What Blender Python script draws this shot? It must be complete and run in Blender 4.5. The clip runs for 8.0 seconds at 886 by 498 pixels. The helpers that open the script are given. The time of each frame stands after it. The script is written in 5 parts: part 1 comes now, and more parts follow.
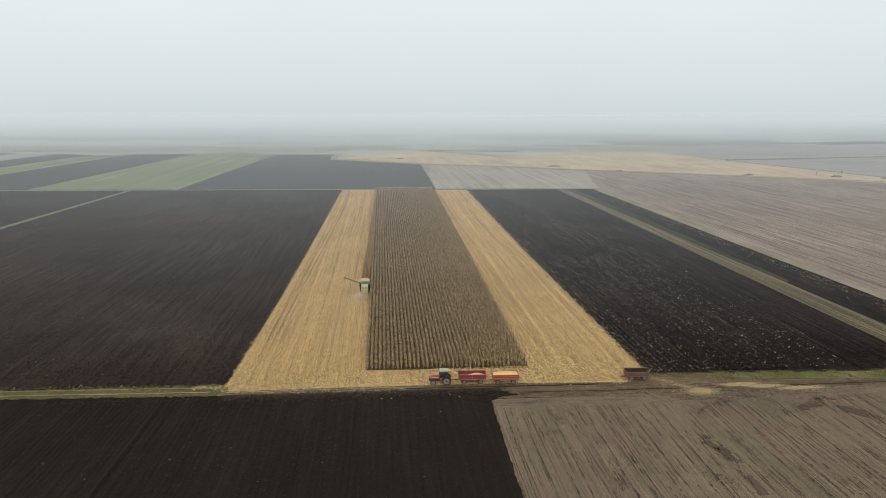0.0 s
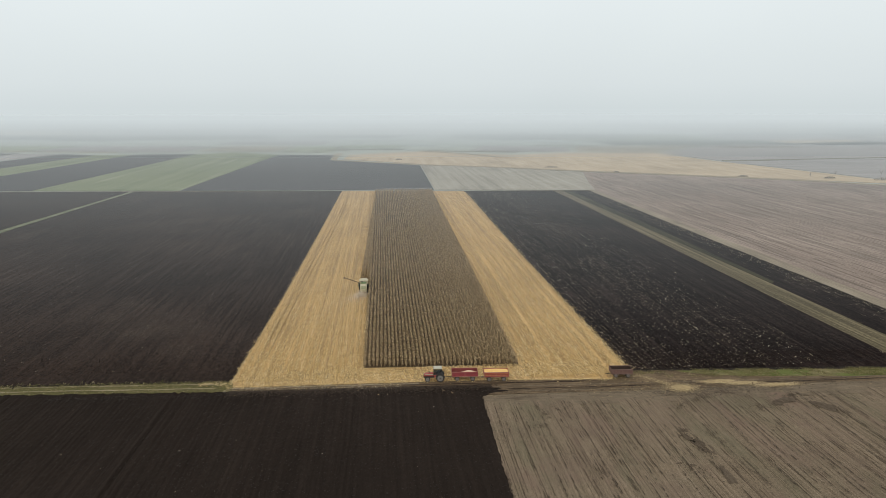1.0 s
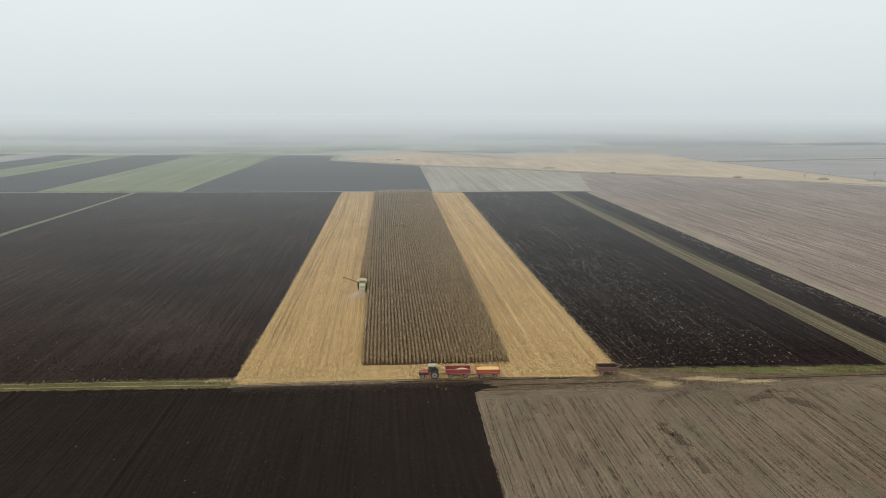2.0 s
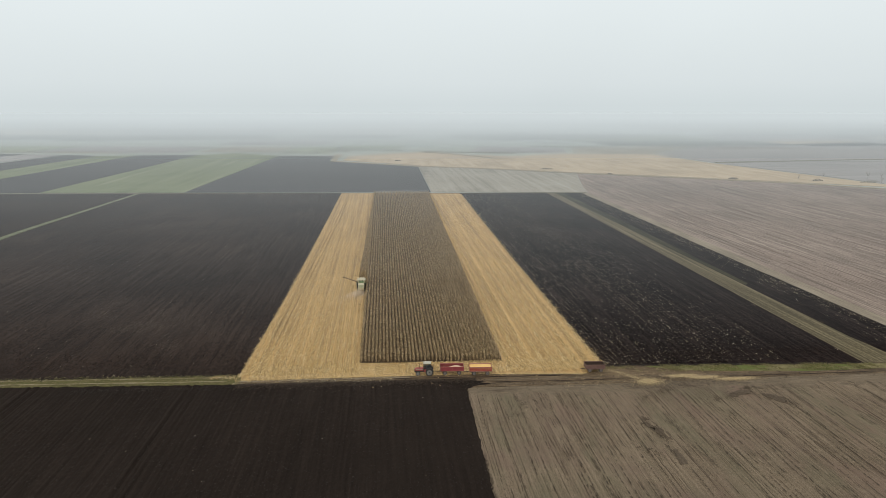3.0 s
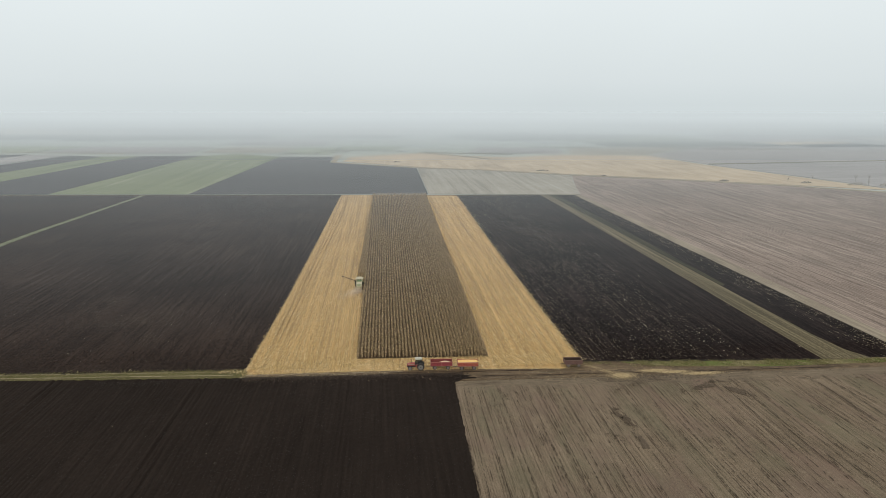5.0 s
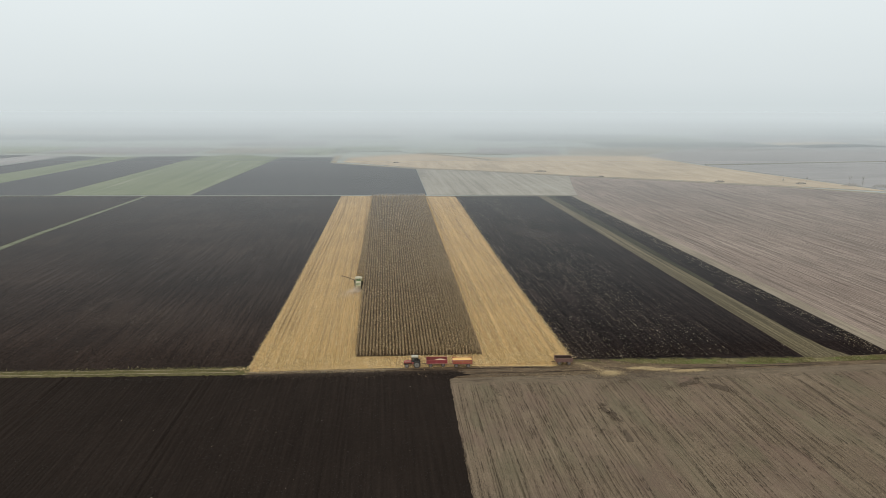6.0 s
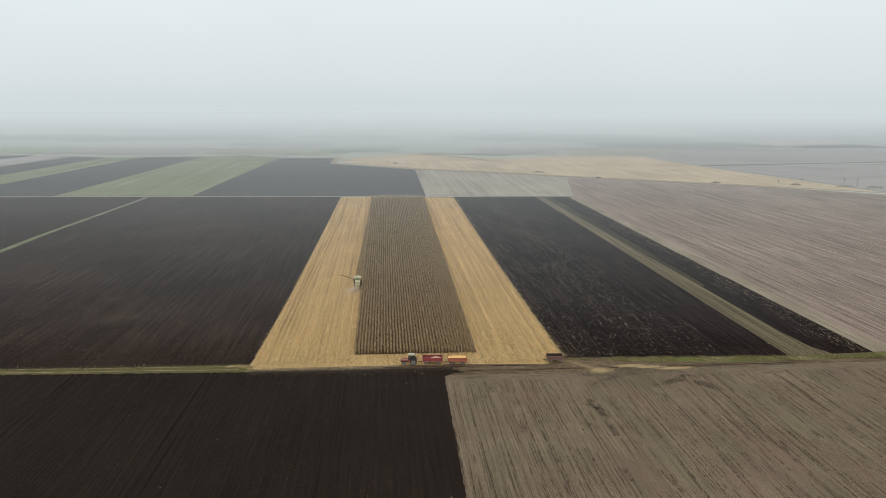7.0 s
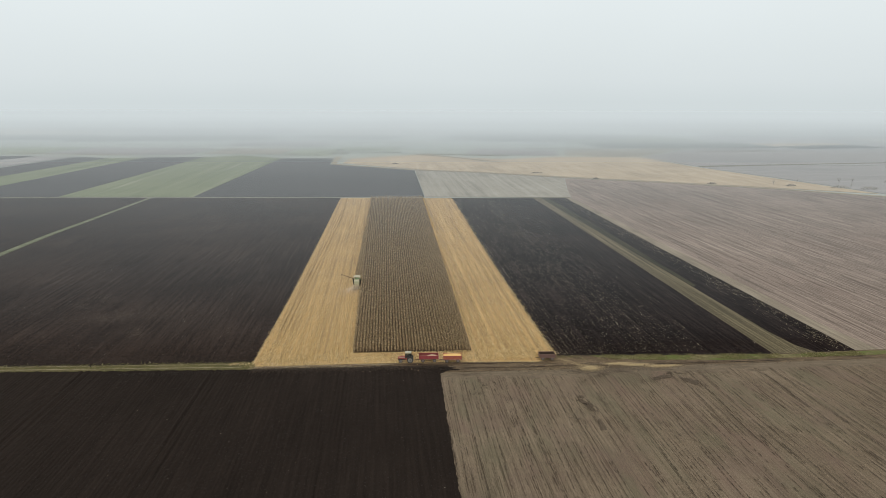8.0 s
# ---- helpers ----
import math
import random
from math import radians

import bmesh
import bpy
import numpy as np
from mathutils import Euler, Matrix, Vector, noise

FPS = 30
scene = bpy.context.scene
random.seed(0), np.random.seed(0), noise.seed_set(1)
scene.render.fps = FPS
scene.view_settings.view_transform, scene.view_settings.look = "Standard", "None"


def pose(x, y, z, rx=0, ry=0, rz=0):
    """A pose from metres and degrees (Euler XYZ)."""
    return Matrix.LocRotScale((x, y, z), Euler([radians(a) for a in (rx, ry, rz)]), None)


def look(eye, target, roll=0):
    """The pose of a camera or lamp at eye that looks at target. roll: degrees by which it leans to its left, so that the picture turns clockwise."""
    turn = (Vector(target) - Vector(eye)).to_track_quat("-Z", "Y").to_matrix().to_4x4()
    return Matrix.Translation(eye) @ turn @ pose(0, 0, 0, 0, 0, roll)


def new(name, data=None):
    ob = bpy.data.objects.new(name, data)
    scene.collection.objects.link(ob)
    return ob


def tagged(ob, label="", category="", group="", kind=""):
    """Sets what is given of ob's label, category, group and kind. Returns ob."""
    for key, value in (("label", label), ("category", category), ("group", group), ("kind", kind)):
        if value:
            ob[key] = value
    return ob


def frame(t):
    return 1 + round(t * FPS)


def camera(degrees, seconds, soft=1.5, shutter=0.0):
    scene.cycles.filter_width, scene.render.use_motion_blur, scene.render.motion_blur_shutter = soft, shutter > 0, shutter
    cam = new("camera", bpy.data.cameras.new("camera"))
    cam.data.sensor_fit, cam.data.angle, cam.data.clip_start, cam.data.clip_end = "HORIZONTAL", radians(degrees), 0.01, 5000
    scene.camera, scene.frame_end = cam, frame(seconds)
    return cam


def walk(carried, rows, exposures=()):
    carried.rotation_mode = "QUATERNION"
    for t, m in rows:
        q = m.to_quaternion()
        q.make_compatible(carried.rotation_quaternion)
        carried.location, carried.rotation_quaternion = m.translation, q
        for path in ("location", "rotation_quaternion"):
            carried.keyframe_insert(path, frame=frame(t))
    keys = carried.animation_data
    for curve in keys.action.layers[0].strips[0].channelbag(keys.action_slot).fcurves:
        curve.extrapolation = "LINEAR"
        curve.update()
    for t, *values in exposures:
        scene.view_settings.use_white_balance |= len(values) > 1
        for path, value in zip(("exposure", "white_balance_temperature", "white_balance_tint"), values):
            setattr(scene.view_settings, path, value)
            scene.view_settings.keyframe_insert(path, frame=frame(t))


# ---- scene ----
cam = camera(66.43, 8.0, soft=0.55)
# seconds, x, y, z, yaw, pitch, roll
PATH = [
    (0, 4.338, -131.386, 52.479, -5.113, -11.729, -0.092),
    (1, 4.982, -138.055, 54.822, -5.109, -11.820, -0.055),
    (2, 5.629, -144.627, 57.099, -5.103, -11.905, -0.021),
    (3, 6.280, -151.102, 59.308, -5.096, -11.983, 0.011),
    (4, 6.933, -157.479, 61.452, -5.086, -12.054, 0.040),
    (5, 7.590, -163.759, 63.528, -5.075, -12.119, 0.066),
    (6, 8.249, -169.942, 65.538, -5.062, -12.178, 0.089),
    (7, 8.912, -176.027, 67.481, -5.047, -12.230, 0.110),
    (8, 9.578, -182.014, 69.358, -5.031, -12.276, 0.128),
]
walk(cam, [(t, pose(x, y, z, 90 + pitch, 0, yaw) @ pose(0, 0, 0, 0, 0, roll)) for t, x, y, z, yaw, pitch, roll in PATH])

# ---------------------------------------------------------------- light
SUN_AZIMUTH, SUN_ELEVATION = 200.0, 38.0


def build_light():
    world = bpy.data.worlds.new("overcast_sky")
    scene.world = world
    world.use_nodes = True
    tree = world.node_tree
    tree.nodes.clear()
    out = tree.nodes.new("ShaderNodeOutputWorld")
    back = tree.nodes.new("ShaderNodeBackground")
    sky = tree.nodes.new("ShaderNodeTexSky")
    sky.sky_type, sky.sun_disc = "NISHITA", False
    sky.sun_elevation, sky.sun_rotation = radians(SUN_ELEVATION), radians(SUN_AZIMUTH)
    sky.dust_density, sky.air_density = 6.0, 1.5
    dim = tree.nodes.new("ShaderNodeMix")
    dim.data_type, dim.blend_type = "RGBA", "MULTIPLY"
    dim.inputs["Factor"].default_value = 1.0
    dim.inputs[7].default_value = (0.09, 0.09, 0.09, 1)
    coord = tree.nodes.new("ShaderNodeTexCoord")
    split = tree.nodes.new("ShaderNodeSeparateXYZ")
    ramp = tree.nodes.new("ShaderNodeValToRGB")
    stops = ramp.color_ramp.elements
    stops[0].position, stops[0].color = 0.0, (0.665, 0.728, 0.742, 1)
    stops[1].position, stops[1].color = 1.0, (0.74, 0.71, 0.67, 1)
    for at, col in ((0.03, (0.715, 0.775, 0.790, 1)), (0.09, (0.765, 0.827, 0.842, 1)), (0.155, (0.815, 0.877, 0.893, 1)), (0.3, (0.91, 0.93, 0.92, 1)), (0.6, (0.80, 0.785, 0.755, 1))):
        e = stops.new(at)
        e.color = col
    cloud = tree.nodes.new("ShaderNodeTexNoise")
    cloud.inputs["Scale"].default_value = 3.0
    cloud.inputs["Detail"].default_value = 4.0
    veil = tree.nodes.new("ShaderNodeMapRange")
    veil.inputs["To Min"].default_value, veil.inputs["To Max"].default_value = 0.965, 1.035
    tint = tree.nodes.new("ShaderNodeMix")
    tint.data_type, tint.blend_type = "RGBA", "MULTIPLY"
    tint.inputs["Factor"].default_value = 1.0
    mix = tree.nodes.new("ShaderNodeMix")
    mix.data_type = "RGBA"
    mix.inputs["Factor"].default_value = 0.96
    link = tree.links.new
    link(sky.outputs["Color"], dim.inputs[6])
    link(coord.outputs["Generated"], split.inputs[0])
    link(split.outputs["Z"], ramp.inputs["Fac"])
    link(coord.outputs["Generated"], cloud.inputs["Vector"])
    link(cloud.outputs["Fac"], veil.inputs["Value"])
    link(ramp.outputs["Color"], tint.inputs[6])
    link(veil.outputs["Result"], tint.inputs[7])
    link(dim.outputs[2], mix.inputs[6])
    link(tint.outputs[2], mix.inputs[7])
    link(mix.outputs[2], back.inputs["Color"])
    back.inputs["Strength"].default_value = 1.0
    link(back.outputs[0], out.inputs[0])
    sun = new("sun", bpy.data.lights.new("sun", "SUN"))
    sun.data.energy, sun.data.angle, sun.data.color = 0.7, radians(30), (1.0, 0.90, 0.78)
    a, e = radians(SUN_AZIMUTH), radians(SUN_ELEVATION)
    way = Vector((math.sin(a) * math.cos(e), math.cos(a) * math.cos(e), math.sin(e)))
    sun.matrix_world = look(way * 400, (0, 0, 0))


build_light()


# ---------------------------------------------------------------- materials
def nodes_of(name):
    m = bpy.data.materials.new(name)
    m.use_nodes = True
    return m, m.node_tree, m.node_tree.nodes["Principled BSDF"]


def noise_node(tree, vector, scale, stretch=(1, 1, 1), detail=4.0, rough=0.6):
    mapping = tree.nodes.new("ShaderNodeMapping")
    mapping.inputs["Scale"].default_value = stretch
    tree.links.new(vector, mapping.inputs["Vector"])
    n = tree.nodes.new("ShaderNodeTexNoise")
    n.inputs["Scale"].default_value, n.inputs["Detail"].default_value, n.inputs["Roughness"].default_value = scale, detail, rough
    tree.links.new(mapping.outputs[0], n.inputs["Vector"])
    return n.outputs["Fac"]


def maths(tree, op, a, b):
    n = tree.nodes.new("ShaderNodeMath")
    n.operation = op
    for i, v in enumerate((a, b)):
        if isinstance(v, (int, float)):
            n.inputs[i].default_value = v
        else:
            tree.links.new(v, n.inputs[i])
    return n.outputs[0]


def ramp_node(tree, fac, stops):
    r = tree.nodes.new("ShaderNodeValToRGB")
    e = r.color_ramp.elements
    e[0].position, e[0].color = stops[0][0], (*stops[0][1], 1)
    e[1].position, e[1].color = stops[-1][0], (*stops[-1][1], 1)
    for at, col in stops[1:-1]:
        e.new(at).color = (*col, 1)
    tree.links.new(fac, r.inputs["Fac"])
    return r.outputs["Color"]


def mix_colour(tree, fac, a, b, blend="MIX"):
    n = tree.nodes.new("ShaderNodeMix")
    n.data_type, n.blend_type = "RGBA", blend
    for socket, v in ((n.inputs["Factor"], fac), (n.inputs[6], a), (n.inputs[7], b)):
        if isinstance(v, tuple):
            socket.default_value = (*v, 1)
        elif isinstance(v, (int, float)):
            socket.default_value = v
        else:
            tree.links.new(v, socket)
    return n.outputs[2]


def earth(name, stops, layers, rough=0.85, spec=0.3, bump=(3.0, 0.4, 0.1), marks=(), dust=0.0):
    """Ground: noise layers (scale, stretch, weight) summed into one colour ramp; marks: (scale, stretch, low, high, colour, amount)."""
    m, tree, bsdf = nodes_of(name)
    vec = tree.nodes.new("ShaderNodeTexCoord").outputs["Object"]
    total = None
    for scale, stretch, weight in layers:
        piece = maths(tree, "MULTIPLY", maths(tree, "SUBTRACT", noise_node(tree, vec, scale, stretch), 0.5), weight)
        total = piece if total is None else maths(tree, "ADD", total, piece)
    colour = ramp_node(tree, maths(tree, "ADD", total, 0.5), stops)
    for scale, stretch, low, high, tone, amount in marks:
        spot = tree.nodes.new("ShaderNodeMapRange")
        spot.inputs["From Min"].default_value, spot.inputs["From Max"].default_value = low, high
        spot.inputs["To Max"].default_value = amount
        tree.links.new(noise_node(tree, vec, scale, stretch, 5.0), spot.inputs["Value"])
        colour = mix_colour(tree, spot.outputs[0], colour, tone)
    tree.links.new(colour, bsdf.inputs["Base Color"])
    bsdf.inputs["Roughness"].default_value = rough
    bsdf.inputs["Specular IOR Level"].default_value = spec
    # dust: sheen that lightens surfaces seen at low angles, in place of haze
    bsdf.inputs["Sheen Weight"].default_value, bsdf.inputs["Sheen Roughness"].default_value = dust, 0.15
    bsdf.inputs["Sheen Tint"].default_value = (0.95, 0.91, 1.0, 1)
    b = tree.nodes.new("ShaderNodeBump")
    b.inputs["Strength"].default_value, b.inputs["Distance"].default_value = bump[1], bump[2]
    tree.links.new(noise_node(tree, vec, bump[0], (1, 0.6, 1), 6.0, 0.7), b.inputs["Height"])
    tree.links.new(b.outputs[0], bsdf.inputs["Normal"])
    return m


def paint(name, colour, dirt=(0.16, 0.13, 0.1), amount=0.5, rough=0.5, metal=0.0):
    """Worn machine paint with dust in patches."""
    m, tree, bsdf = nodes_of(name)
    vec = tree.nodes.new("ShaderNodeTexCoord").outputs["Object"]
    fade = ramp_node(tree, noise_node(tree, vec, 9.0, detail=5.0), [(0.3, tuple(c * 0.8 for c in colour)), (0.7, tuple(min(1, c * 1.15) for c in colour))])
    spot = tree.nodes.new("ShaderNodeMapRange")
    spot.inputs["From Min"].default_value, spot.inputs["From Max"].default_value, spot.inputs["To Max"].default_value = 0.42, 0.72, amount
    tree.links.new(noise_node(tree, vec, 2.3, (1, 1, 1.8), 6.0, 0.65), spot.inputs["Value"])
    tree.links.new(mix_colour(tree, spot.outputs[0], fade, dirt), bsdf.inputs["Base Color"])
    bsdf.inputs["Roughness"].default_value, bsdf.inputs["Metallic"].default_value = rough, metal
    return m


def strewn(name, stops, rough=0.8, gloss=0.2, dust=0.0):
    """Loose plant pieces, each of its own tone."""
    m, tree, bsdf = nodes_of(name)
    geo = tree.nodes.new("ShaderNodeNewGeometry")
    info = tree.nodes.new("ShaderNodeObjectInfo")
    fac = maths(tree, "FRACT", maths(tree, "ADD", geo.outputs["Random Per Island"], info.outputs["Random"]), 0)
    tree.links.new(ramp_node(tree, fac, stops), bsdf.inputs["Base Color"])
    bsdf.inputs["Roughness"].default_value = rough
    bsdf.inputs["Specular IOR Level"].default_value = gloss
    # dust: sheen weight, imitates haze where leaves are seen at low angles
    bsdf.inputs["Sheen Weight"].default_value, bsdf.inputs["Sheen Roughness"].default_value = dust, 0.15
    bsdf.inputs["Sheen Tint"].default_value = (0.95, 0.91, 1.0, 1)
    return m


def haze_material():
    """Flat sheet in place of haze: opacity painted by distance, lit by the sky."""
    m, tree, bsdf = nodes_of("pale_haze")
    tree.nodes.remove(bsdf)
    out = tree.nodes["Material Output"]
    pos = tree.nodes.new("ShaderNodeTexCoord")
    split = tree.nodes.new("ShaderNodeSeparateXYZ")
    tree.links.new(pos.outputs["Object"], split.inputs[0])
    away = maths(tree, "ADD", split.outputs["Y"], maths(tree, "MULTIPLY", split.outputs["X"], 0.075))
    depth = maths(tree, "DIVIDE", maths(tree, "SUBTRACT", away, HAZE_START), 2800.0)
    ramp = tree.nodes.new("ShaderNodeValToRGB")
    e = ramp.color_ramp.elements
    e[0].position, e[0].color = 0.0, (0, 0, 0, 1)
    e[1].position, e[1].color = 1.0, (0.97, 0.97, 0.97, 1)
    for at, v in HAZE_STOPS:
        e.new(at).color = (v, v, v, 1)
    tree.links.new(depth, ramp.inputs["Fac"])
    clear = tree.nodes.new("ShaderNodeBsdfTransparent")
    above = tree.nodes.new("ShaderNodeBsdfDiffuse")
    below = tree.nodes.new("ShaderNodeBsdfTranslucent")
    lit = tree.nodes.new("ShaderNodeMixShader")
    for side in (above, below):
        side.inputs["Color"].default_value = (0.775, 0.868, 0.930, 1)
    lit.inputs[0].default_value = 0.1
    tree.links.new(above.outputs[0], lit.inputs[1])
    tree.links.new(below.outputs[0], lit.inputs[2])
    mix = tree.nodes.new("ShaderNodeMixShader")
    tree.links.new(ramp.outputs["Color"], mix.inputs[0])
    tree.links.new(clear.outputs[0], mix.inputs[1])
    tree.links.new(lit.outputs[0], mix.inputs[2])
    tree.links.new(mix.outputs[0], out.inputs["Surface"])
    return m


# painted haze: sheet opacity stepped up with distance
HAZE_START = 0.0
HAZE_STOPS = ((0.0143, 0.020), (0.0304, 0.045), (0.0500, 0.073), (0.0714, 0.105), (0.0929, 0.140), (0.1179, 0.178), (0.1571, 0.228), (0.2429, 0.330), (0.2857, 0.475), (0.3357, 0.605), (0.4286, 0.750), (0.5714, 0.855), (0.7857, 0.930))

TRAM = -20.0  # wheel lines in the stubble
ALONG = (1, 0.03, 1)  # streaks that run with the rows
M = {}
M["soil"] = earth("black_soil", [(0.25, (0.0140, 0.0104, 0.0083)), (0.5, (0.0208, 0.0156, 0.0126)), (0.8, (0.032, 0.024, 0.0196))],
                  [(0.03, (1, 1, 1), 0.5), (1.2, ALONG, 0.7), (3.5, (1, 0.4, 1), 0.6)], 0.95, 0.06, (4.0, 0.5, 0.12))
M["dark_field"] = earth("dry_black_soil", [(0.25, (0.0134, 0.0090, 0.0069)), (0.5, (0.0268, 0.0181, 0.0139)), (0.8, (0.056, 0.0390, 0.0300))],
                        [(0.018, (1, 1, 1), 0.9), (0.9, ALONG, 1.0), (2.2, (1, 0.3, 1), 1.2)], 0.9, 0.06, (2.5, 1.0, 0.3),
                        [(6.0, (1, 0.2, 1), 0.70, 0.80, (0.11, 0.083, 0.062), 0.4), (0.014, (1, 1, 1), 0.55, 0.75, (0.046, 0.036, 0.030), 0.5)], 0.05)
M["ploughed_right"] = earth("blue_black_soil", [(0.25, (0.0078, 0.0056, 0.0053)), (0.5, (0.0165, 0.0120, 0.0112)), (0.8, (0.042, 0.0310, 0.0275))],
                            [(0.03, (1, 1, 1), 0.6), (0.9, ALONG, 1.2), (2.4, (1, 0.3, 1), 1.1)], 0.95, 0.02, (2.5, 0.8, 0.25),
                            [(1.1, (1, 0.02, 1), 0.58, 0.66, (0.008, 0.0062, 0.0062), 0.7), (1.7, (1, 0.10, 1), 0.60, 0.70, (0.085, 0.062, 0.040), 0.5)])
M["stubble"] = earth("maize_stubble", [(0.22, (0.215, 0.138, 0.049)), (0.5, (0.51, 0.332, 0.124)), (0.78, (0.79, 0.55, 0.235))],
                     [(0.05, (1, 1, 1), 0.4), (0.55, (1, 0.012, 1), 1.1), (4.0, (1, 0.5, 1), 1.2)], 0.6, 0.45, (6.0, 0.8, 0.15),
                     [(6.0, (1, 0.6, 1), 0.55, 0.66, (0.105, 0.064, 0.028), 0.8), (0.30, (1, 0.006, 1), 0.60, 0.70, (0.22, 0.15, 0.075), 0.5)], 0.08)
M["grey_field"] = earth("grey_tilled_soil", [(0.2, (0.086, 0.066, 0.045)), (0.5, (0.180, 0.142, 0.098)), (0.8, (0.288, 0.230, 0.164))],
                        [(0.05, (1, 1, 1), 0.5), (2.2, (1, 0.015, 1), 0.7), (7.0, (1, 0.5, 1), 1.2)], 0.9, 0.15, (8.0, 0.8, 0.1),
                        [(4.2, (1, 0.009, 1), 0.585, 0.625, (0.058, 0.041, 0.027), 0.85), (1.9, (1, 0.006, 1), 0.61, 0.64, (0.056, 0.040, 0.027), 0.8), (0.3, (1, 0.7, 1), 0.67, 0.75, (0.085, 0.066, 0.047), 0.45), (0.07, (1, 0.8, 1), 0.50, 0.68, (0.165, 0.120, 0.093), 0.55), (0.8, (1, 0.6, 1), 0.62, 0.72, (0.30, 0.25, 0.175), 0.4), (0.09, (1, 0.35, 1), 0.50, 0.64, (0.135, 0.128, 0.080), 0.45), (0.13, (1, 0.3, 1), 0.54, 0.66, (0.195, 0.135, 0.105), 0.45)])
M["headland"] = earth("grey_headland", [(0.22, (0.100, 0.078, 0.054)), (0.5, (0.168, 0.135, 0.095)), (0.8, (0.245, 0.20, 0.145))],
                      [(0.1, (0.5, 1, 1), 0.6), (1.6, (0.12, 1, 1), 0.6), (6.0, (1, 0.8, 1), 0.9)], 0.9, 0.12, (6.0, 0.7, 0.1),
                      [(0.35, (0.3, 1, 1), 0.58, 0.66, (0.085, 0.066, 0.047), 0.6), (0.7, (0.7, 1, 1), 0.60, 0.68, (0.30, 0.235, 0.145), 0.5)])
M["pressed_straw"] = earth("pressed_straw", [(0.25, (0.165, 0.108, 0.046)), (0.75, (0.33, 0.22, 0.098))], [(1.0, (1, 0.1, 1), 0.8), (5, (1, 0.6, 1), 1.0)], 0.85, 0.2)
M["brown_earth"] = earth("trodden_earth", [(0.22, (0.075, 0.054, 0.034)), (0.5, (0.140, 0.102, 0.064)), (0.8, (0.225, 0.168, 0.105))],
                         [(0.15, (0.3, 1, 1), 0.8), (2.5, (0.15, 1, 1), 0.9), (6.0, (1, 1, 1), 0.5)], 0.9, 0.15, (5.0, 0.7, 0.12),
                         [(3.0, (0.5, 1, 1), 0.60, 0.72, (0.36, 0.26, 0.13), 0.6), (0.6, (0.12, 1, 1), 0.56, 0.64, (0.05, 0.039, 0.029), 0.8), (0.3, (0.6, 1, 1), 0.55, 0.64, (0.075, 0.058, 0.038), 0.65)])
M["red_field"] = earth("brown_rowed_stubble", [(0.22, (0.145, 0.112, 0.090)), (0.5, (0.260, 0.206, 0.168)), (0.8, (0.40, 0.33, 0.275))],
                       [(0.012, (1, 1, 1), 0.6), (1.5, (1, 0.008, 1), 1.5), (6.0, (1, 0.1, 1), 1.3)], 0.85, 0.22, (3.0, 0.5, 0.12),
                       [(1.0, (1, 0.005, 1), 0.585, 0.625, (0.085, 0.066, 0.054), 0.7), (0.02, (1, 0.3, 1), 0.52, 0.68, (0.21, 0.145, 0.115), 0.4)], 0.12)
M["pale_field"] = earth("pale_grey_stubble", [(0.3, (0.25, 0.235, 0.195)), (0.5, (0.345, 0.325, 0.27)), (0.75, (0.43, 0.405, 0.345))],
                        [(0.02, (1, 1, 1), 0.5), (0.25, (1, 0.02, 1), 0.9), (1.5, (1, 0.1, 1), 0.5)], 0.85, 0.2)
M["tan_field"] = earth("tan_reed_meadow", [(0.25, (0.36, 0.295, 0.205)), (0.5, (0.51, 0.415, 0.29)), (0.75, (0.61, 0.51, 0.37))],
                       [(0.012, (1, 1, 1), 0.7), (0.12, (1, 0.1, 1), 0.7), (0.8, (1, 0.3, 1), 0.6)], 0.9, 0.15)
M["green_field"] = earth("young_wheat", [(0.25, (0.135, 0.168, 0.085)), (0.5, (0.188, 0.222, 0.122)), (0.8, (0.25, 0.28, 0.17))],
                         [(0.02, (1, 1, 1), 0.5), (0.11, (1, 0.02, 1), 1.0), (1.2, (1, 0.2, 1), 0.4)], 0.85, 0.25, marks=[(0.07, (1, 0.02, 1), 0.60, 0.66, (0.33, 0.35, 0.25), 0.55)])
# the four far tones here are paler and cooler: haze put into the colour
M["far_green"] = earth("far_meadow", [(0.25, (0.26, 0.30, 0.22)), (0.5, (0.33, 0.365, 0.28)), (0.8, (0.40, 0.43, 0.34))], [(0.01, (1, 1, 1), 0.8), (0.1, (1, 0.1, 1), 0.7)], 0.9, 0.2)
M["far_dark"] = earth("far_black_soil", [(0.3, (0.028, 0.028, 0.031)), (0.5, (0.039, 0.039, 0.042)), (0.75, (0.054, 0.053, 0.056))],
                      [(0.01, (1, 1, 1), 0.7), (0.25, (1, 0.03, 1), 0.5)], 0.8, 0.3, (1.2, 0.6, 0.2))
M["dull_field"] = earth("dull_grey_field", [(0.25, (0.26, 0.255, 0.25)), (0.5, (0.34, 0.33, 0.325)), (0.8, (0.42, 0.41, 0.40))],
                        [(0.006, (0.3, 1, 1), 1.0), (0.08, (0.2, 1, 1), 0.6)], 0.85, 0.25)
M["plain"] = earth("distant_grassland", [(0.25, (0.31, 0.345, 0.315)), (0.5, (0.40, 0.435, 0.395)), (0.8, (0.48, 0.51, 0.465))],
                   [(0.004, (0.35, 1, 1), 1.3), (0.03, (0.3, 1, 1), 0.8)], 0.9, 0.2)
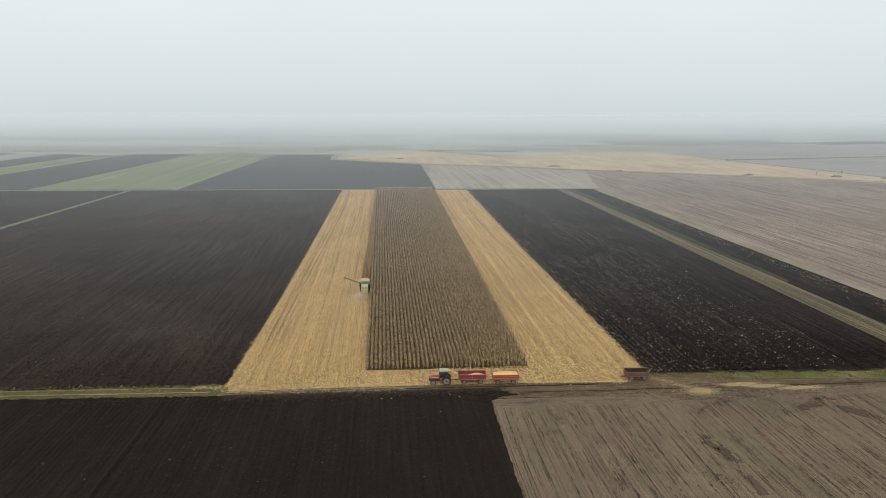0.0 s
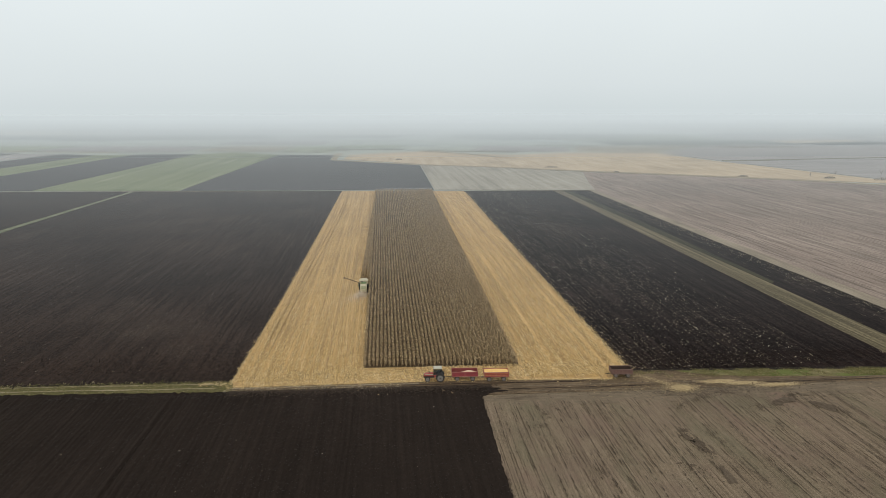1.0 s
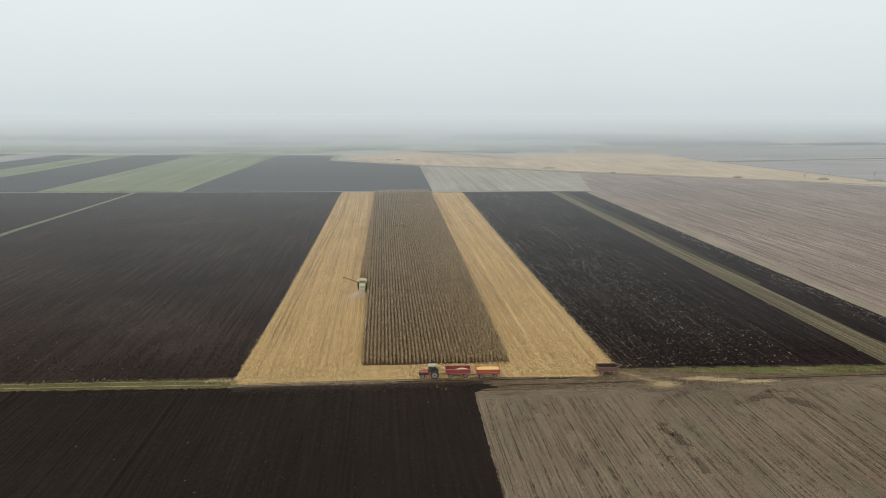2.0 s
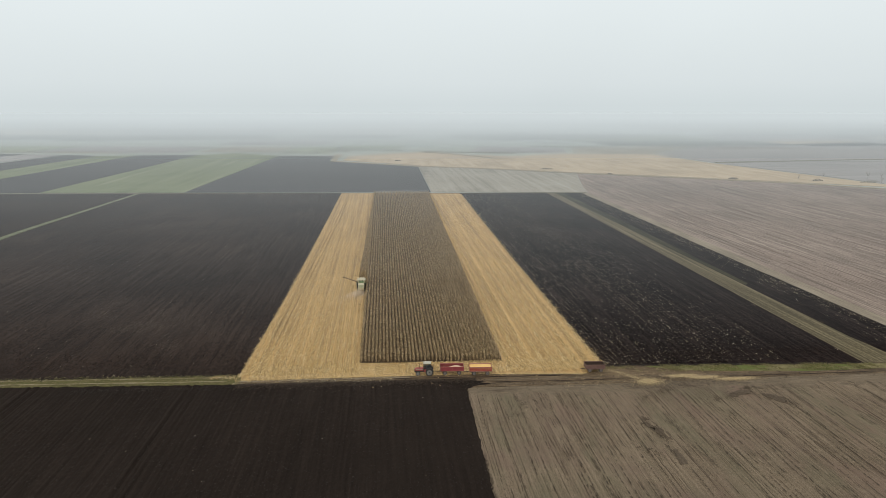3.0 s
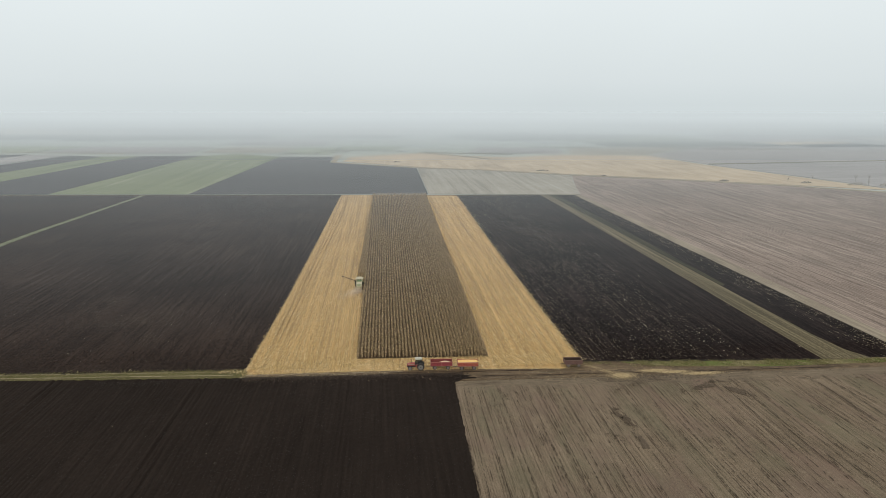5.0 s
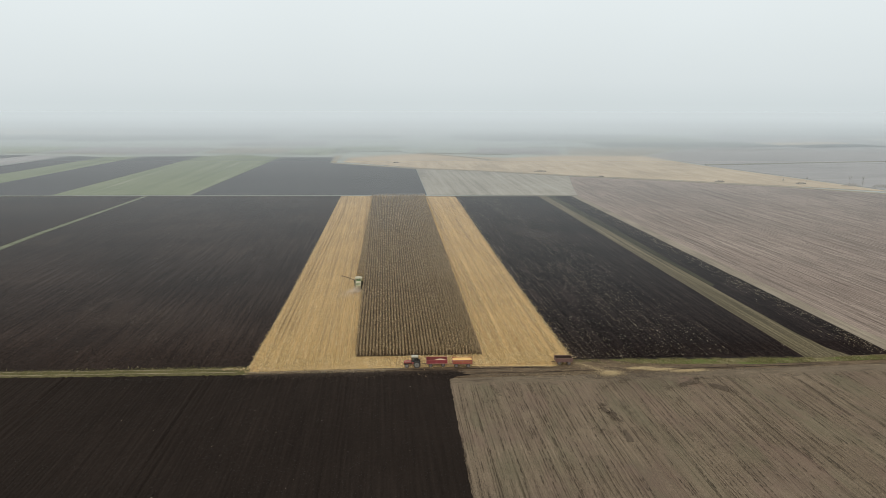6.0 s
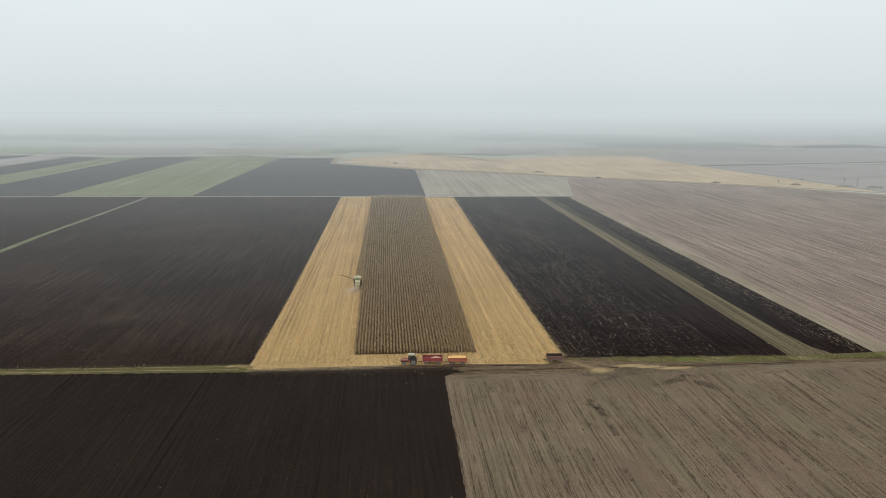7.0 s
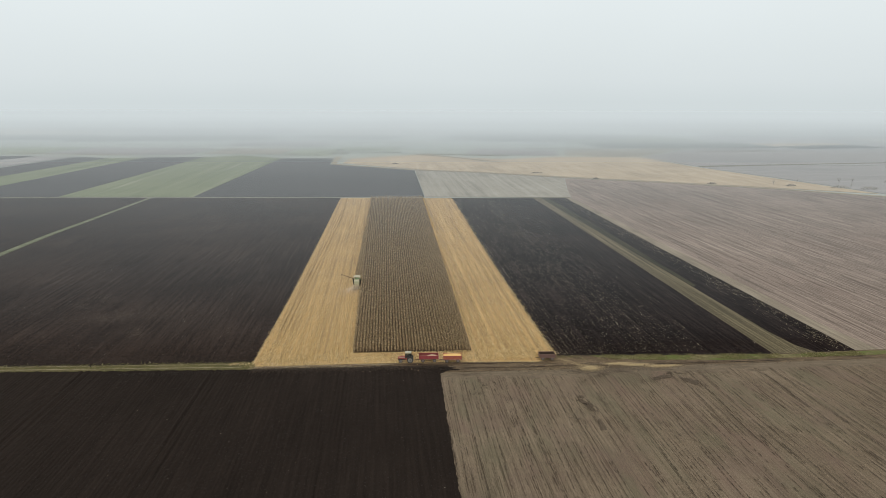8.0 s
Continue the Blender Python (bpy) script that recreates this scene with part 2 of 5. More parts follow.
M["verge"] = earth("verge_grass", [(0.25, (0.058, 0.058, 0.022)), (0.5, (0.120, 0.112, 0.044)), (0.8, (0.24, 0.205, 0.098))],
                   [(0.12, (0.4, 1, 1), 0.9), (2.0, (0.5, 1, 1), 0.8), (6, (1, 1, 1), 0.3)], 0.9, 0.2, (6.0, 0.7, 0.15))
M["track"] = earth("track_grass", [(0.25, (0.055, 0.047, 0.025)), (0.5, (0.112, 0.094, 0.052)), (0.8, (0.225, 0.188, 0.112))],
                   [(0.9, (1, 0.012, 1), 1.7), (3.5, (1, 0.25, 1), 1.2)], 0.9, 0.2, (6.0, 0.6, 0.12))
M["pale_track"] = earth("pale_dirt", [(0.3, (0.26, 0.22, 0.15)), (0.7, (0.42, 0.36, 0.26))], [(0.3, (1, 1, 1), 1.0), (3, (1, 1, 1), 0.6)], 0.9, 0.2)
M["dry_strip"] = earth("dry_strip", [(0.25, (0.185, 0.158, 0.118)), (0.5, (0.265, 0.228, 0.172)), (0.8, (0.37, 0.325, 0.25))], [(0.05, (1, 1, 1), 0.6), (0.9, (1, 0.03, 1), 1.2), (4, (1, 0.4, 1), 0.9)], 0.9, 0.2)
M["balk"] = earth("green_balk", [(0.25, (0.10, 0.115, 0.062)), (0.5, (0.16, 0.175, 0.105)), (0.8, (0.26, 0.265, 0.18))],
                  [(0.12, (0.4, 1, 1), 0.9), (2.0, (0.5, 1, 1), 0.8), (6, (1, 1, 1), 0.3)], 0.9, 0.15, (6.0, 0.7, 0.15))
M["patchy_verge"] = earth("patchy_verge", [(0.22, (0.095, 0.088, 0.042)), (0.5, (0.165, 0.150, 0.070)), (0.8, (0.31, 0.26, 0.14))],
                          [(0.3, (0.4, 1, 1), 0.9), (2.5, (0.5, 1, 1), 0.9), (7, (1, 1, 1), 0.4)], 0.9, 0.15, (6.0, 0.7, 0.15),
                          [(0.25, (0.35, 1, 1), 0.44, 0.54, (0.12, 0.145, 0.04), 0.9)])
M["weedy_soil"] = earth("weedy_black_soil", [(0.25, (0.016, 0.015, 0.009)), (0.5, (0.036, 0.034, 0.018)), (0.8, (0.075, 0.068, 0.036))], [(0.08, (1, 0.3, 1), 0.8), (0.9, ALONG, 1.0), (3.0, (1, 0.4, 1), 0.9)], 0.9, 0.06)
M["reeds"] = earth("dark_reeds", [(0.3, (0.13, 0.125, 0.085)), (0.7, (0.24, 0.22, 0.155))], [(0.4, (1, 1, 1), 1.0), (2, (1, 1, 1), 0.6)], 0.9, 0.2)
# woods tone lifted in colour to lose contrast as haze would
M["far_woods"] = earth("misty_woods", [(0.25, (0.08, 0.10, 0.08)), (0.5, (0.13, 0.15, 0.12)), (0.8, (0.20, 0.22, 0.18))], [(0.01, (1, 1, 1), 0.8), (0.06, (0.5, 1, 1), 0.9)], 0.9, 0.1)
M["maize"] = strewn("dry_maize", [(0.0, (0.085, 0.055, 0.024)), (0.35, (0.232, 0.162, 0.080)), (0.7, (0.435, 0.325, 0.180)), (0.92, (0.65, 0.51, 0.31)), (1.0, (0.20, 0.19, 0.085))], 0.5, 0.45, 0.1)
M["litter"] = strewn("maize_straw", [(0.0, (0.11, 0.066, 0.024)), (0.35, (0.51, 0.345, 0.126)), (0.75, (0.83, 0.625, 0.29)), (1.0, (0.92, 0.82, 0.54))], 0.5, 0.5)
M["pale_litter"] = strewn("bleached_husks", [(0.0, (0.10, 0.08, 0.05)), (0.5, (0.30, 0.25, 0.17)), (1.0, (0.72, 0.66, 0.53))])
M["bright_husks"] = strewn("fresh_husks", [(0.0, (0.08, 0.062, 0.036)), (0.5, (0.30, 0.245, 0.145)), (0.85, (0.56, 0.49, 0.34)), (1.0, (0.84, 0.77, 0.62))])
M["tilth"] = strewn("dry_tilth", [(0.0, (0.010, 0.0068, 0.0052)), (0.6, (0.026, 0.018, 0.0138)), (1.0, (0.062, 0.044, 0.034))])
M["turned_soil"] = strewn("turned_soil", [(0.0, (0.0110, 0.0084, 0.0076)), (0.7, (0.024, 0.0185, 0.016)), (1.0, (0.052, 0.040, 0.031))])
M["trash"] = strewn("brown_trash", [(0.0, (0.035, 0.026, 0.018)), (0.6, (0.10, 0.078, 0.052)), (1.0, (0.26, 0.21, 0.145))])
M["straw_heap"] = strewn("heap_straw", [(0.0, (0.26, 0.19, 0.10)), (0.5, (0.46, 0.36, 0.20)), (1.0, (0.66, 0.55, 0.34))])
M["chaff"] = strewn("airborne_chaff", [(0.0, (0.62, 0.52, 0.38)), (1.0, (0.86, 0.77, 0.62))])
M["fine_dust"] = strewn("brown_dust", [(0.0, (0.20, 0.16, 0.12)), (1.0, (0.36, 0.30, 0.235))])
M["clods"] = strewn("soil_clods", [(0.0, (0.016, 0.013, 0.011)), (0.6, (0.026, 0.021, 0.018)), (1.0, (0.042, 0.034, 0.028))])
M["grey_clods"] = strewn("grey_clods", [(0.0, (0.046, 0.035, 0.025)), (1.0, (0.11, 0.086, 0.061))])
M["damp_soil"] = earth("damp_grey_soil", [(0.25, (0.070, 0.054, 0.038)), (0.5, (0.110, 0.086, 0.061)), (0.8, (0.165, 0.132, 0.095))], [(0.3, (1, 0.4, 1), 0.6), (2.2, (1, 0.1, 1), 0.7), (7.0, (1, 0.5, 1), 1.0)], 0.9, 0.15, (8.0, 0.8, 0.1))
M["grass"] = strewn("verge_blades", [(0.0, (0.075, 0.085, 0.024)), (0.5, (0.155, 0.150, 0.052)), (0.8, (0.30, 0.26, 0.12)), (1.0, (0.52, 0.46, 0.30))])
M["furrow"] = strewn("furrow_crumbs", [(0.0, (0.040, 0.030, 0.021)), (1.0, (0.105, 0.081, 0.057))])
M["dark_crumbs"] = strewn("dark_crumbs", [(0.0, (0.026, 0.019, 0.014)), (1.0, (0.072, 0.052, 0.036))])
M["red_furrow"] = strewn("brown_furrow", [(0.0, (0.055, 0.040, 0.030)), (1.0, (0.135, 0.102, 0.080))])
# twig and leaf tones raised so that their colour imitates haze
M["twigs"] = strewn("bare_twigs", [(0.0, (0.33, 0.315, 0.295)), (1.0, (0.46, 0.44, 0.41))])
M["bush"] = strewn("dull_leaves", [(0.0, (0.22, 0.20, 0.155)), (1.0, (0.34, 0.31, 0.245))])
M["grain"] = earth("maize_grain", [(0.25, (0.62, 0.37, 0.10)), (0.5, (0.82, 0.54, 0.20)), (0.8, (0.92, 0.66, 0.30))],
                   [(1.5, (1, 1, 1), 0.6), (25, (1, 1, 1), 0.8)], 0.7, 0.3, (40, 0.5, 0.02))
M["pale_grain"] = earth("pale_grain", [(0.25, (0.55, 0.38, 0.25)), (0.8, (0.80, 0.62, 0.46))], [(1.5, (1, 1, 1), 0.6), (25, (1, 1, 1), 0.8)], 0.7, 0.3, (40, 0.5, 0.02))
M["red"] = paint("faded_red_paint", (0.40, 0.075, 0.066), (0.28, 0.15, 0.12), 0.5)
M["trailer_red"] = paint("crimson_paint", (0.30, 0.042, 0.052), (0.26, 0.12, 0.10), 0.45)
M["orange_red"] = paint("orange_red_paint", (0.36, 0.070, 0.050), (0.28, 0.14, 0.10), 0.45)
M["rust_brown"] = paint("brown_boards", (0.165, 0.085, 0.070), (0.20, 0.15, 0.13), 0.7, 0.75)
# darker red for a trailer's inside, shade put into the paint
M["inner_red"] = paint("dull_inner_red", (0.18, 0.030, 0.033), (0.19, 0.10, 0.08), 0.5, 0.7)
M["brown_rail"] = paint("brown_rail_paint", (0.20, 0.125, 0.10), (0.24, 0.18, 0.15), 0.6, 0.75)
# rust for a trailer's inside, darkened with painted shade
M["rust_dark"] = paint("rusty_sheet", (0.045, 0.026, 0.020), (0.075, 0.05, 0.036), 0.6, 0.8)
M["cream"] = paint("cream_paint", (0.52, 0.52, 0.43), (0.30, 0.28, 0.20), 0.35)
M["harvester_green"] = paint("pale_green_paint", (0.36, 0.36, 0.22), (0.27, 0.24, 0.16), 0.5)
M["dull_cream"] = paint("dull_cream_paint", (0.50, 0.465, 0.32), (0.30, 0.26, 0.17), 0.5)
M["deep_green"] = paint("green_paint", (0.10, 0.19, 0.065), (0.16, 0.15, 0.09), 0.55)
M["black_metal"] = paint("dark_metal", (0.030, 0.030, 0.030), (0.09, 0.08, 0.065), 0.5, 0.6, 0.3)
M["rubber"] = paint("dusty_rubber", (0.036, 0.034, 0.032), (0.14, 0.125, 0.105), 0.8, 0.9)
M["rim_grey"] = paint("pale_rim", (0.24, 0.235, 0.215), (0.14, 0.12, 0.10), 0.6)
M["post_pale"] = paint("worn_post_paint", (0.42, 0.20, 0.16), (0.28, 0.17, 0.13), 0.5)
M["rim_dark"] = paint("dull_rim", (0.21, 0.18, 0.16), (0.12, 0.10, 0.085), 0.5)


def glass_material():
    m, tree, bsdf = nodes_of("dusty_glass")
    bsdf.inputs["Base Color"].default_value = (0.42, 0.46, 0.46, 1)
    bsdf.inputs["Roughness"].default_value = 0.08
    bsdf.inputs["Transmission Weight"].default_value = 0.92
    return m


def water_material():
    m, tree, bsdf = nodes_of("still_water")
    bsdf.inputs["Base Color"].default_value = (0.05, 0.06, 0.06, 1)
    bsdf.inputs["Roughness"].default_value = 0.04
    bsdf.inputs["Specular IOR Level"].default_value = 0.8
    return m


M["glass"] = glass_material()
M["water"] = water_material()
M["haze"] = haze_material()


# ---------------------------------------------------------------- building helpers
def mesh_object(name, verts, faces, material, parent=None):
    me = bpy.data.meshes.new(name)
    me.from_pydata(verts, [], faces)
    me.materials.append(material)
    me.update()
    ob = new(name, me)
    if parent:
        ob.parent = parent
    return ob


def part(name, bm, material, parent, label=""):
    me = bpy.data.meshes.new(name)
    bmesh.ops.recalc_face_normals(bm, faces=bm.faces)
    bm.to_mesh(me)
    bm.free()
    me.materials.append(material)
    ob = new(name, me)
    ob.parent = parent
    if label:
        tagged(ob, label)
    return ob


def share(ob, m, parent=None):
    """Another part on the same mesh."""
    o = new(ob.name.split(".")[0], ob.data)
    o.parent = parent or ob.parent
    o.matrix_basis = m
    return o


def box(bm, cx, cy, cz, sx, sy, sz, bevel=0.02, turn=(0, 0, 0)):
    m = pose(cx, cy, cz, *turn) @ Matrix.Diagonal((sx, sy, sz, 1))
    made = bmesh.ops.create_cube(bm, size=1, matrix=m)
    if bevel:
        edges = list({e for v in made["verts"] for e in v.link_edges})
        bmesh.ops.bevel(bm, geom=edges, offset=bevel, segments=1, affect="EDGES")
    return bm


def prism(bm, profile, y0, y1, bevel=0.03, axis="y"):
    """A profile in x and z (or y and z, for axis x) drawn out between y0 and y1."""
    place = (lambda a, b, c: (a, c, b)) if axis == "y" else (lambda a, b, c: (c, a, b))
    v0 = [bm.verts.new(place(a, b, y0)) for a, b in profile]
    v1 = [bm.verts.new(place(a, b, y1)) for a, b in profile]
    n = len(profile)
    fs = [bm.faces.new(v0), bm.faces.new(v1[::-1])]
    fs += [bm.faces.new((v0[i], v1[i], v1[(i + 1) % n], v0[(i + 1) % n])) for i in range(n)]
    bmesh.ops.recalc_face_normals(bm, faces=fs)
    if bevel:
        bmesh.ops.bevel(bm, geom=list({e for f in fs for e in f.edges}), offset=bevel, segments=1, affect="EDGES")
    return bm


def tube(bm, a, b, r0, r1=None, segments=12):
    a, b = Vector(a), Vector(b)
    m = Matrix.Translation((a + b) / 2) @ (b - a).to_track_quat("Z", "Y").to_matrix().to_4x4()
    bmesh.ops.create_cone(bm, cap_ends=True, segments=segments, radius1=r0, radius2=r0 if r1 is None else r1, depth=(b - a).length, matrix=m)
    return bm


def wheel_meshes(parent, radius, width, rim_material, lugs=18):
    """A wheel that turns about its own y axis: an Empty-like hub mesh with tyre and rim."""
    hub = bmesh.new()
    tube(hub, (0, -width * 0.42, 0), (0, width * 0.42, 0), radius * 0.16, segments=14)
    wheel = part("wheel", hub, M["black_metal"], parent)
    bm = bmesh.new()
    ring = [(0.60, 0.36), (0.66, 0.48), (0.84, 0.50), (0.96, 0.42), (1.0, 0.22), (1.0, -0.22), (0.96, -0.42), (0.84, -0.50), (0.66, -0.48), (0.60, -0.36)]
    seg = 28
    grid = [[bm.verts.new((r * radius * math.cos(2 * math.pi * i / seg), w * width, r * radius * math.sin(2 * math.pi * i / seg))) for r, w in ring] for i in range(seg)]
    for i in range(seg):
        for j in range(len(ring)):
            bm.faces.new((grid[i][j], grid[(i + 1) % seg][j], grid[(i + 1) % seg][(j + 1) % len(ring)], grid[i][(j + 1) % len(ring)]))
    for i in range(lugs):
        a = 360 * i / lugs
        for side in (-1, 1):
            m = pose(0, 0, 0, 0, a + side * 180 / lugs * 0.5, 0) @ pose(radius * 1.0, side * width * 0.22, 0, side * 28, 0, 0)
            bmesh.ops.create_cube(bm, size=1, matrix=m @ Matrix.Diagonal((radius * 0.07, width * 0.5, radius * 0.07, 1)))
    part("tyre", bm, M["rubber"], wheel, "dusty black treaded tyre")
    bm = bmesh.new()
    dish = [(0.70, 0.50), (0.62, 0.47), (0.55, 0.30), (0.20, 0.34), (0.15, 0.46)]
    for sgn in (-1, 1):
        rows = [[bm.verts.new((r * radius * math.cos(2 * math.pi * i / 24), sgn * w * width, r * radius * math.sin(2 * math.pi * i / 24))) for r, w in dish] for i in range(24)]
        for i in range(24):
            for j in range(len(dish) - 1):
                bm.faces.new((rows[i][j], rows[(i + 1) % 24][j], rows[(i + 1) % 24][j + 1], rows[i][j + 1]))
    part("rim", bm, rim_material, wheel)
    return wheel


def copy_part(ob, m):
    o = new(ob.name.split(".")[0], ob.data)
    o.parent = ob.parent
    o.matrix_basis = m
    for c in ob.children:
        k = new(c.name.split(".")[0], c.data)
        k.parent = o
        k.matrix_basis = c.matrix_basis
        if "label" in c:
            k["label"] = c["label"]
    return o


def far_y(x):
    return 316.5 - 0.075 * x


def slab(name, points, top, material, label, category, thick=0.2):
    """A level piece of land with sides."""
    n = len(points)
    if sum(points[i][0] * points[(i + 1) % n][1] - points[(i + 1) % n][0] * points[i][1] for i in range(n)) < 0:
        points = points[::-1]
    verts = [(x, y, top) for x, y in points] + [(x, y, top - thick) for x, y in points]
    faces = [tuple(range(n))] + [(i, i + n, (i + 1) % n + n, (i + 1) % n) for i in range(n)]
    return tagged(mesh_object(name, verts, faces, material), label, category, kind="structure")


def ribbon(name, points, width, top, material, label, category, seed=1):
    """A worn strip with uneven edges along a line of points."""
    rng = random.Random(seed)
    left, right = [], []
    for (x0, y0), (x1, y1) in zip(points, points[1:]):
        n = max(2, int(math.hypot(x1 - x0, y1 - y0) / 2.5))
        for k in range(n):
            u = k / n
            x, y = x0 + (x1 - x0) * u, y0 + (y1 - y0) * u
            d = Vector((y0 - y1, x1 - x0)).normalized()
            a, b = width * rng.uniform(0.15, 0.75), width * rng.uniform(0.15, 0.75)
            left.append((x + d.x * a, y + d.y * a))
            right.append((x - d.x * b, y - d.y * b))
    return slab(name, left + right[::-1], top, material, label, category, 0.1)


def relief(name, x0, x1, y0, y1, dx, dy, height, material, label, category):
    """A level grid whose height is given by a function of arrays x and y."""
    nx, ny = int(round((x1 - x0) / dx)) + 1, int(round((y1 - y0) / dy)) + 1
    X, Y = np.meshgrid(np.linspace(x0, x1, nx), np.linspace(y0, y1, ny))
    X, Y, Z = height(X, Y)
    verts = np.stack([X, Y, Z], -1).reshape(-1, 3)
    i = np.arange(ny - 1)[:, None] * nx + np.arange(nx - 1)[None]
    faces = np.stack([i, i + 1, i + nx + 1, i + nx], -1).reshape(-1, 4)
    return tagged(mesh_object(name, verts.tolist(), faces.tolist(), material), label, category, kind="structure")


RNG = np.random.default_rng(7)


def rough_field(shape, coarse):
    """Smooth random values on a grid, interpolated from a coarser one."""
    ny, nx = shape
    cy, cx = max(3, int(ny / coarse[0]) + 2), max(3, int(nx / coarse[1]) + 2)
    g = RNG.normal(size=(cy, cx))
    yi, xi = np.linspace(0, cy - 1.001, ny), np.linspace(0, cx - 1.001, nx)
    y0, x0 = yi.astype(int), xi.astype(int)
    fy, fx = (yi - y0)[:, None], (xi - x0)[None]
    a, b = g[y0][:, x0], g[y0][:, x0 + 1]
    c, d = g[y0 + 1][:, x0], g[y0 + 1][:, x0 + 1]
    return (a * (1 - fx) + b * fx) * (1 - fy) + (c * (1 - fx) + d * fx) * fy


def flakes(name, places, length, width, lift, material, label="", category="", parent=None, tilt=0.5, along=None):
    """Loose flat pieces, each two joined bent faces, lying at places (n by 3). One joined mesh."""
    n = len(places)
    yaw = RNG.uniform(0, math.tau, n) if along is None else math.pi / 2 + RNG.normal(0, along, n)
    L = length * RNG.uniform(0.5, 1.4, n)
    W = width * RNG.uniform(0.5, 1.4, n)
    ux, uy = np.cos(yaw), np.sin(yaw)
    up = np.abs(RNG.normal(0, tilt, n))
    v = np.zeros((n, 6, 3))
    for k, (a, b, c) in enumerate(((-0.5, -0.5, 0), (-0.5, 0.5, 0), (0, -0.5, 1), (0, 0.5, 1), (0.5, -0.5, 0), (0.5, 0.5, 0))):
        v[:, k, 0] = places[:, 0] + ux * a * L - uy * b * W
        v[:, k, 1] = places[:, 1] + uy * a * L + ux * b * W
        v[:, k, 2] = places[:, 2] + lift + c * up * L * 0.5 + b * W * up * 0.6 + W * 0.2
    base = np.arange(n)[:, None] * 6
    faces = np.concatenate([base + np.array([[0, 2, 3, 1]]), base + np.array([[2, 4, 5, 3]])])
    ob = mesh_object(name, v.reshape(-1, 3).tolist(), faces.tolist(), material, parent)
    return tagged(ob, label, category, kind="stuff")


def scatter(x0, x1, y0, y1, n, z=0.0, near=1.0):
    """Random places; near above 1 draws them towards y0."""
    y = y0 + (y1 - y0) * RNG.uniform(0, 1, n) ** near
    return np.stack([RNG.uniform(x0, x1, n), y, np.full(n, z)], -1)


# ---------------------------------------------------------------- land
def build_land():
    # one sheet to the horizon
    E = 4900
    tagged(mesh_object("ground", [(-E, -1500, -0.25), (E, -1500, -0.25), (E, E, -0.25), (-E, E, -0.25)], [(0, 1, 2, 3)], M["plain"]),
           "flat haze-paled grassland reaching to the misty horizon", "ground", kind="structure")
    # ploughed and sown land round the maize
    slab("field_margin", [(-700, -300), (700, -300), (700, 150), (500, 190), (140, 303), (-26, 317), (-600, 360)], -0.24, M["brown_earth"], "bare earth between the fields", "soil", 0.1)
    slab("ploughed_field", [(-26.2, -5.0), (-59.2, -4.1), (-92.8, -2.7), (-164.8, 0.9), (-165.1, 186.9), (-160.2, 327.6), (-22.0, 318.0)], 0.0, M["dark_field"],
         "wide level field of bare black soil", "field")
    slab("ploughed_field", [(-170.3, 0.6), (-442.4, 17.3), (-599.9, 353.6), (-163, 328.0), (-169.8, 186.5)], 0.0, M["dark_field"], "black soil field beyond a narrow grass balk", "field")
    slab("grass_balk", [(-165.6, 0.4), (-169.8, 0.1), (-169.2, 186.5), (-162.6, 327.8), (-159.8, 327.8), (-165.7, 186.9)], 0.04, M["balk"], "narrow green grass strip between black fields", "grass")
    slab("ploughed_field", [(56.1, -6.4), (56.4, 104.8), (59.2, 309.4), (119.3, 306.8), (119.2, 120), (118.5, -10.2)], 0.0, M["ploughed_right"],
         "ploughed black field flecked with pale maize residue", "field")
    slab("ploughed_field", [(127.5, 8), (127.0, 100), (125.2, 306.6), (143.4, 305.4), (143.2, 120), (143.6, -9.6), (131.5, -10.6), (128.6, -4)], 0.0, M["ploughed_right"],
         "narrow strip of ploughed black soil", "field")
    slab("farm_track", [(118.5, -10.2), (119.2, 120), (119.3, 306.8), (125.2, 306.6), (127.0, 100), (127.5, 8), (128.6, -4), (131.5, -10.6)], 0.03, M["track"], "grassy farm track with worn wheel lines", "track")
    slab("weedy_strip", [(127.7, 60), (127.1, 100), (125.5, 306), (130.5, 306), (131.2, 180), (129.6, 62)], 0.03, M["weedy_soil"], "thin weeds on black soil beside a track", "weeds")
    slab("stubble_strip", [(143.6, -9.6), (143.2, 120), (143.4, 305.4), (147.5, 305), (149.0, 120), (148.6, 10), (151.1, -9.5)], 0.03, M["dry_strip"], "pale strip of dry stubble beside black soil", "field")
    slab("rowed_field", [(151.1, -9.5), (148.6, 10), (149.0, 120), (147.5, 305), (159.0, 357.4), (177.4, 435.0), (255.5, 391.1), (326.8, 343.5), (373.4, 300.5), (555.6, 162.1), (950.9, -124.2), (326.5, -30.3)], 0.0, M["red_field"],
         "brown field of fine straight crop rows", "field")
    slab("stubble_field", [(-26.2, -5.3), (-24.5, 59.0), (-23.4, 149.9), (-22.0, 318.6), (59.0, 309.4), (56.4, 104.8), (56.1, -6.4), (50.8, -10.8), (28.3, -9.0), (0.0, -8.3), (-25.6, -8.1)], 0.02, M["stubble"],
         "golden maize stubble littered with chopped straw", "field")
    # the road along the near end
    slab("grass_verge", [(-26.2, -5.0), (-59.2, -4.1), (-92.8, -2.7), (-164.8, 0.9), (-243.7, 3.1), (-241.9, -1.5), (-163.0, -3.9), (-90.9, -6.9), (-59.1, -8.4), (-25.7, -10.1), (-25.6, -8.1)], 0.03, M["verge"],
         "dry grass verge with two pale wheel tracks", "grass")
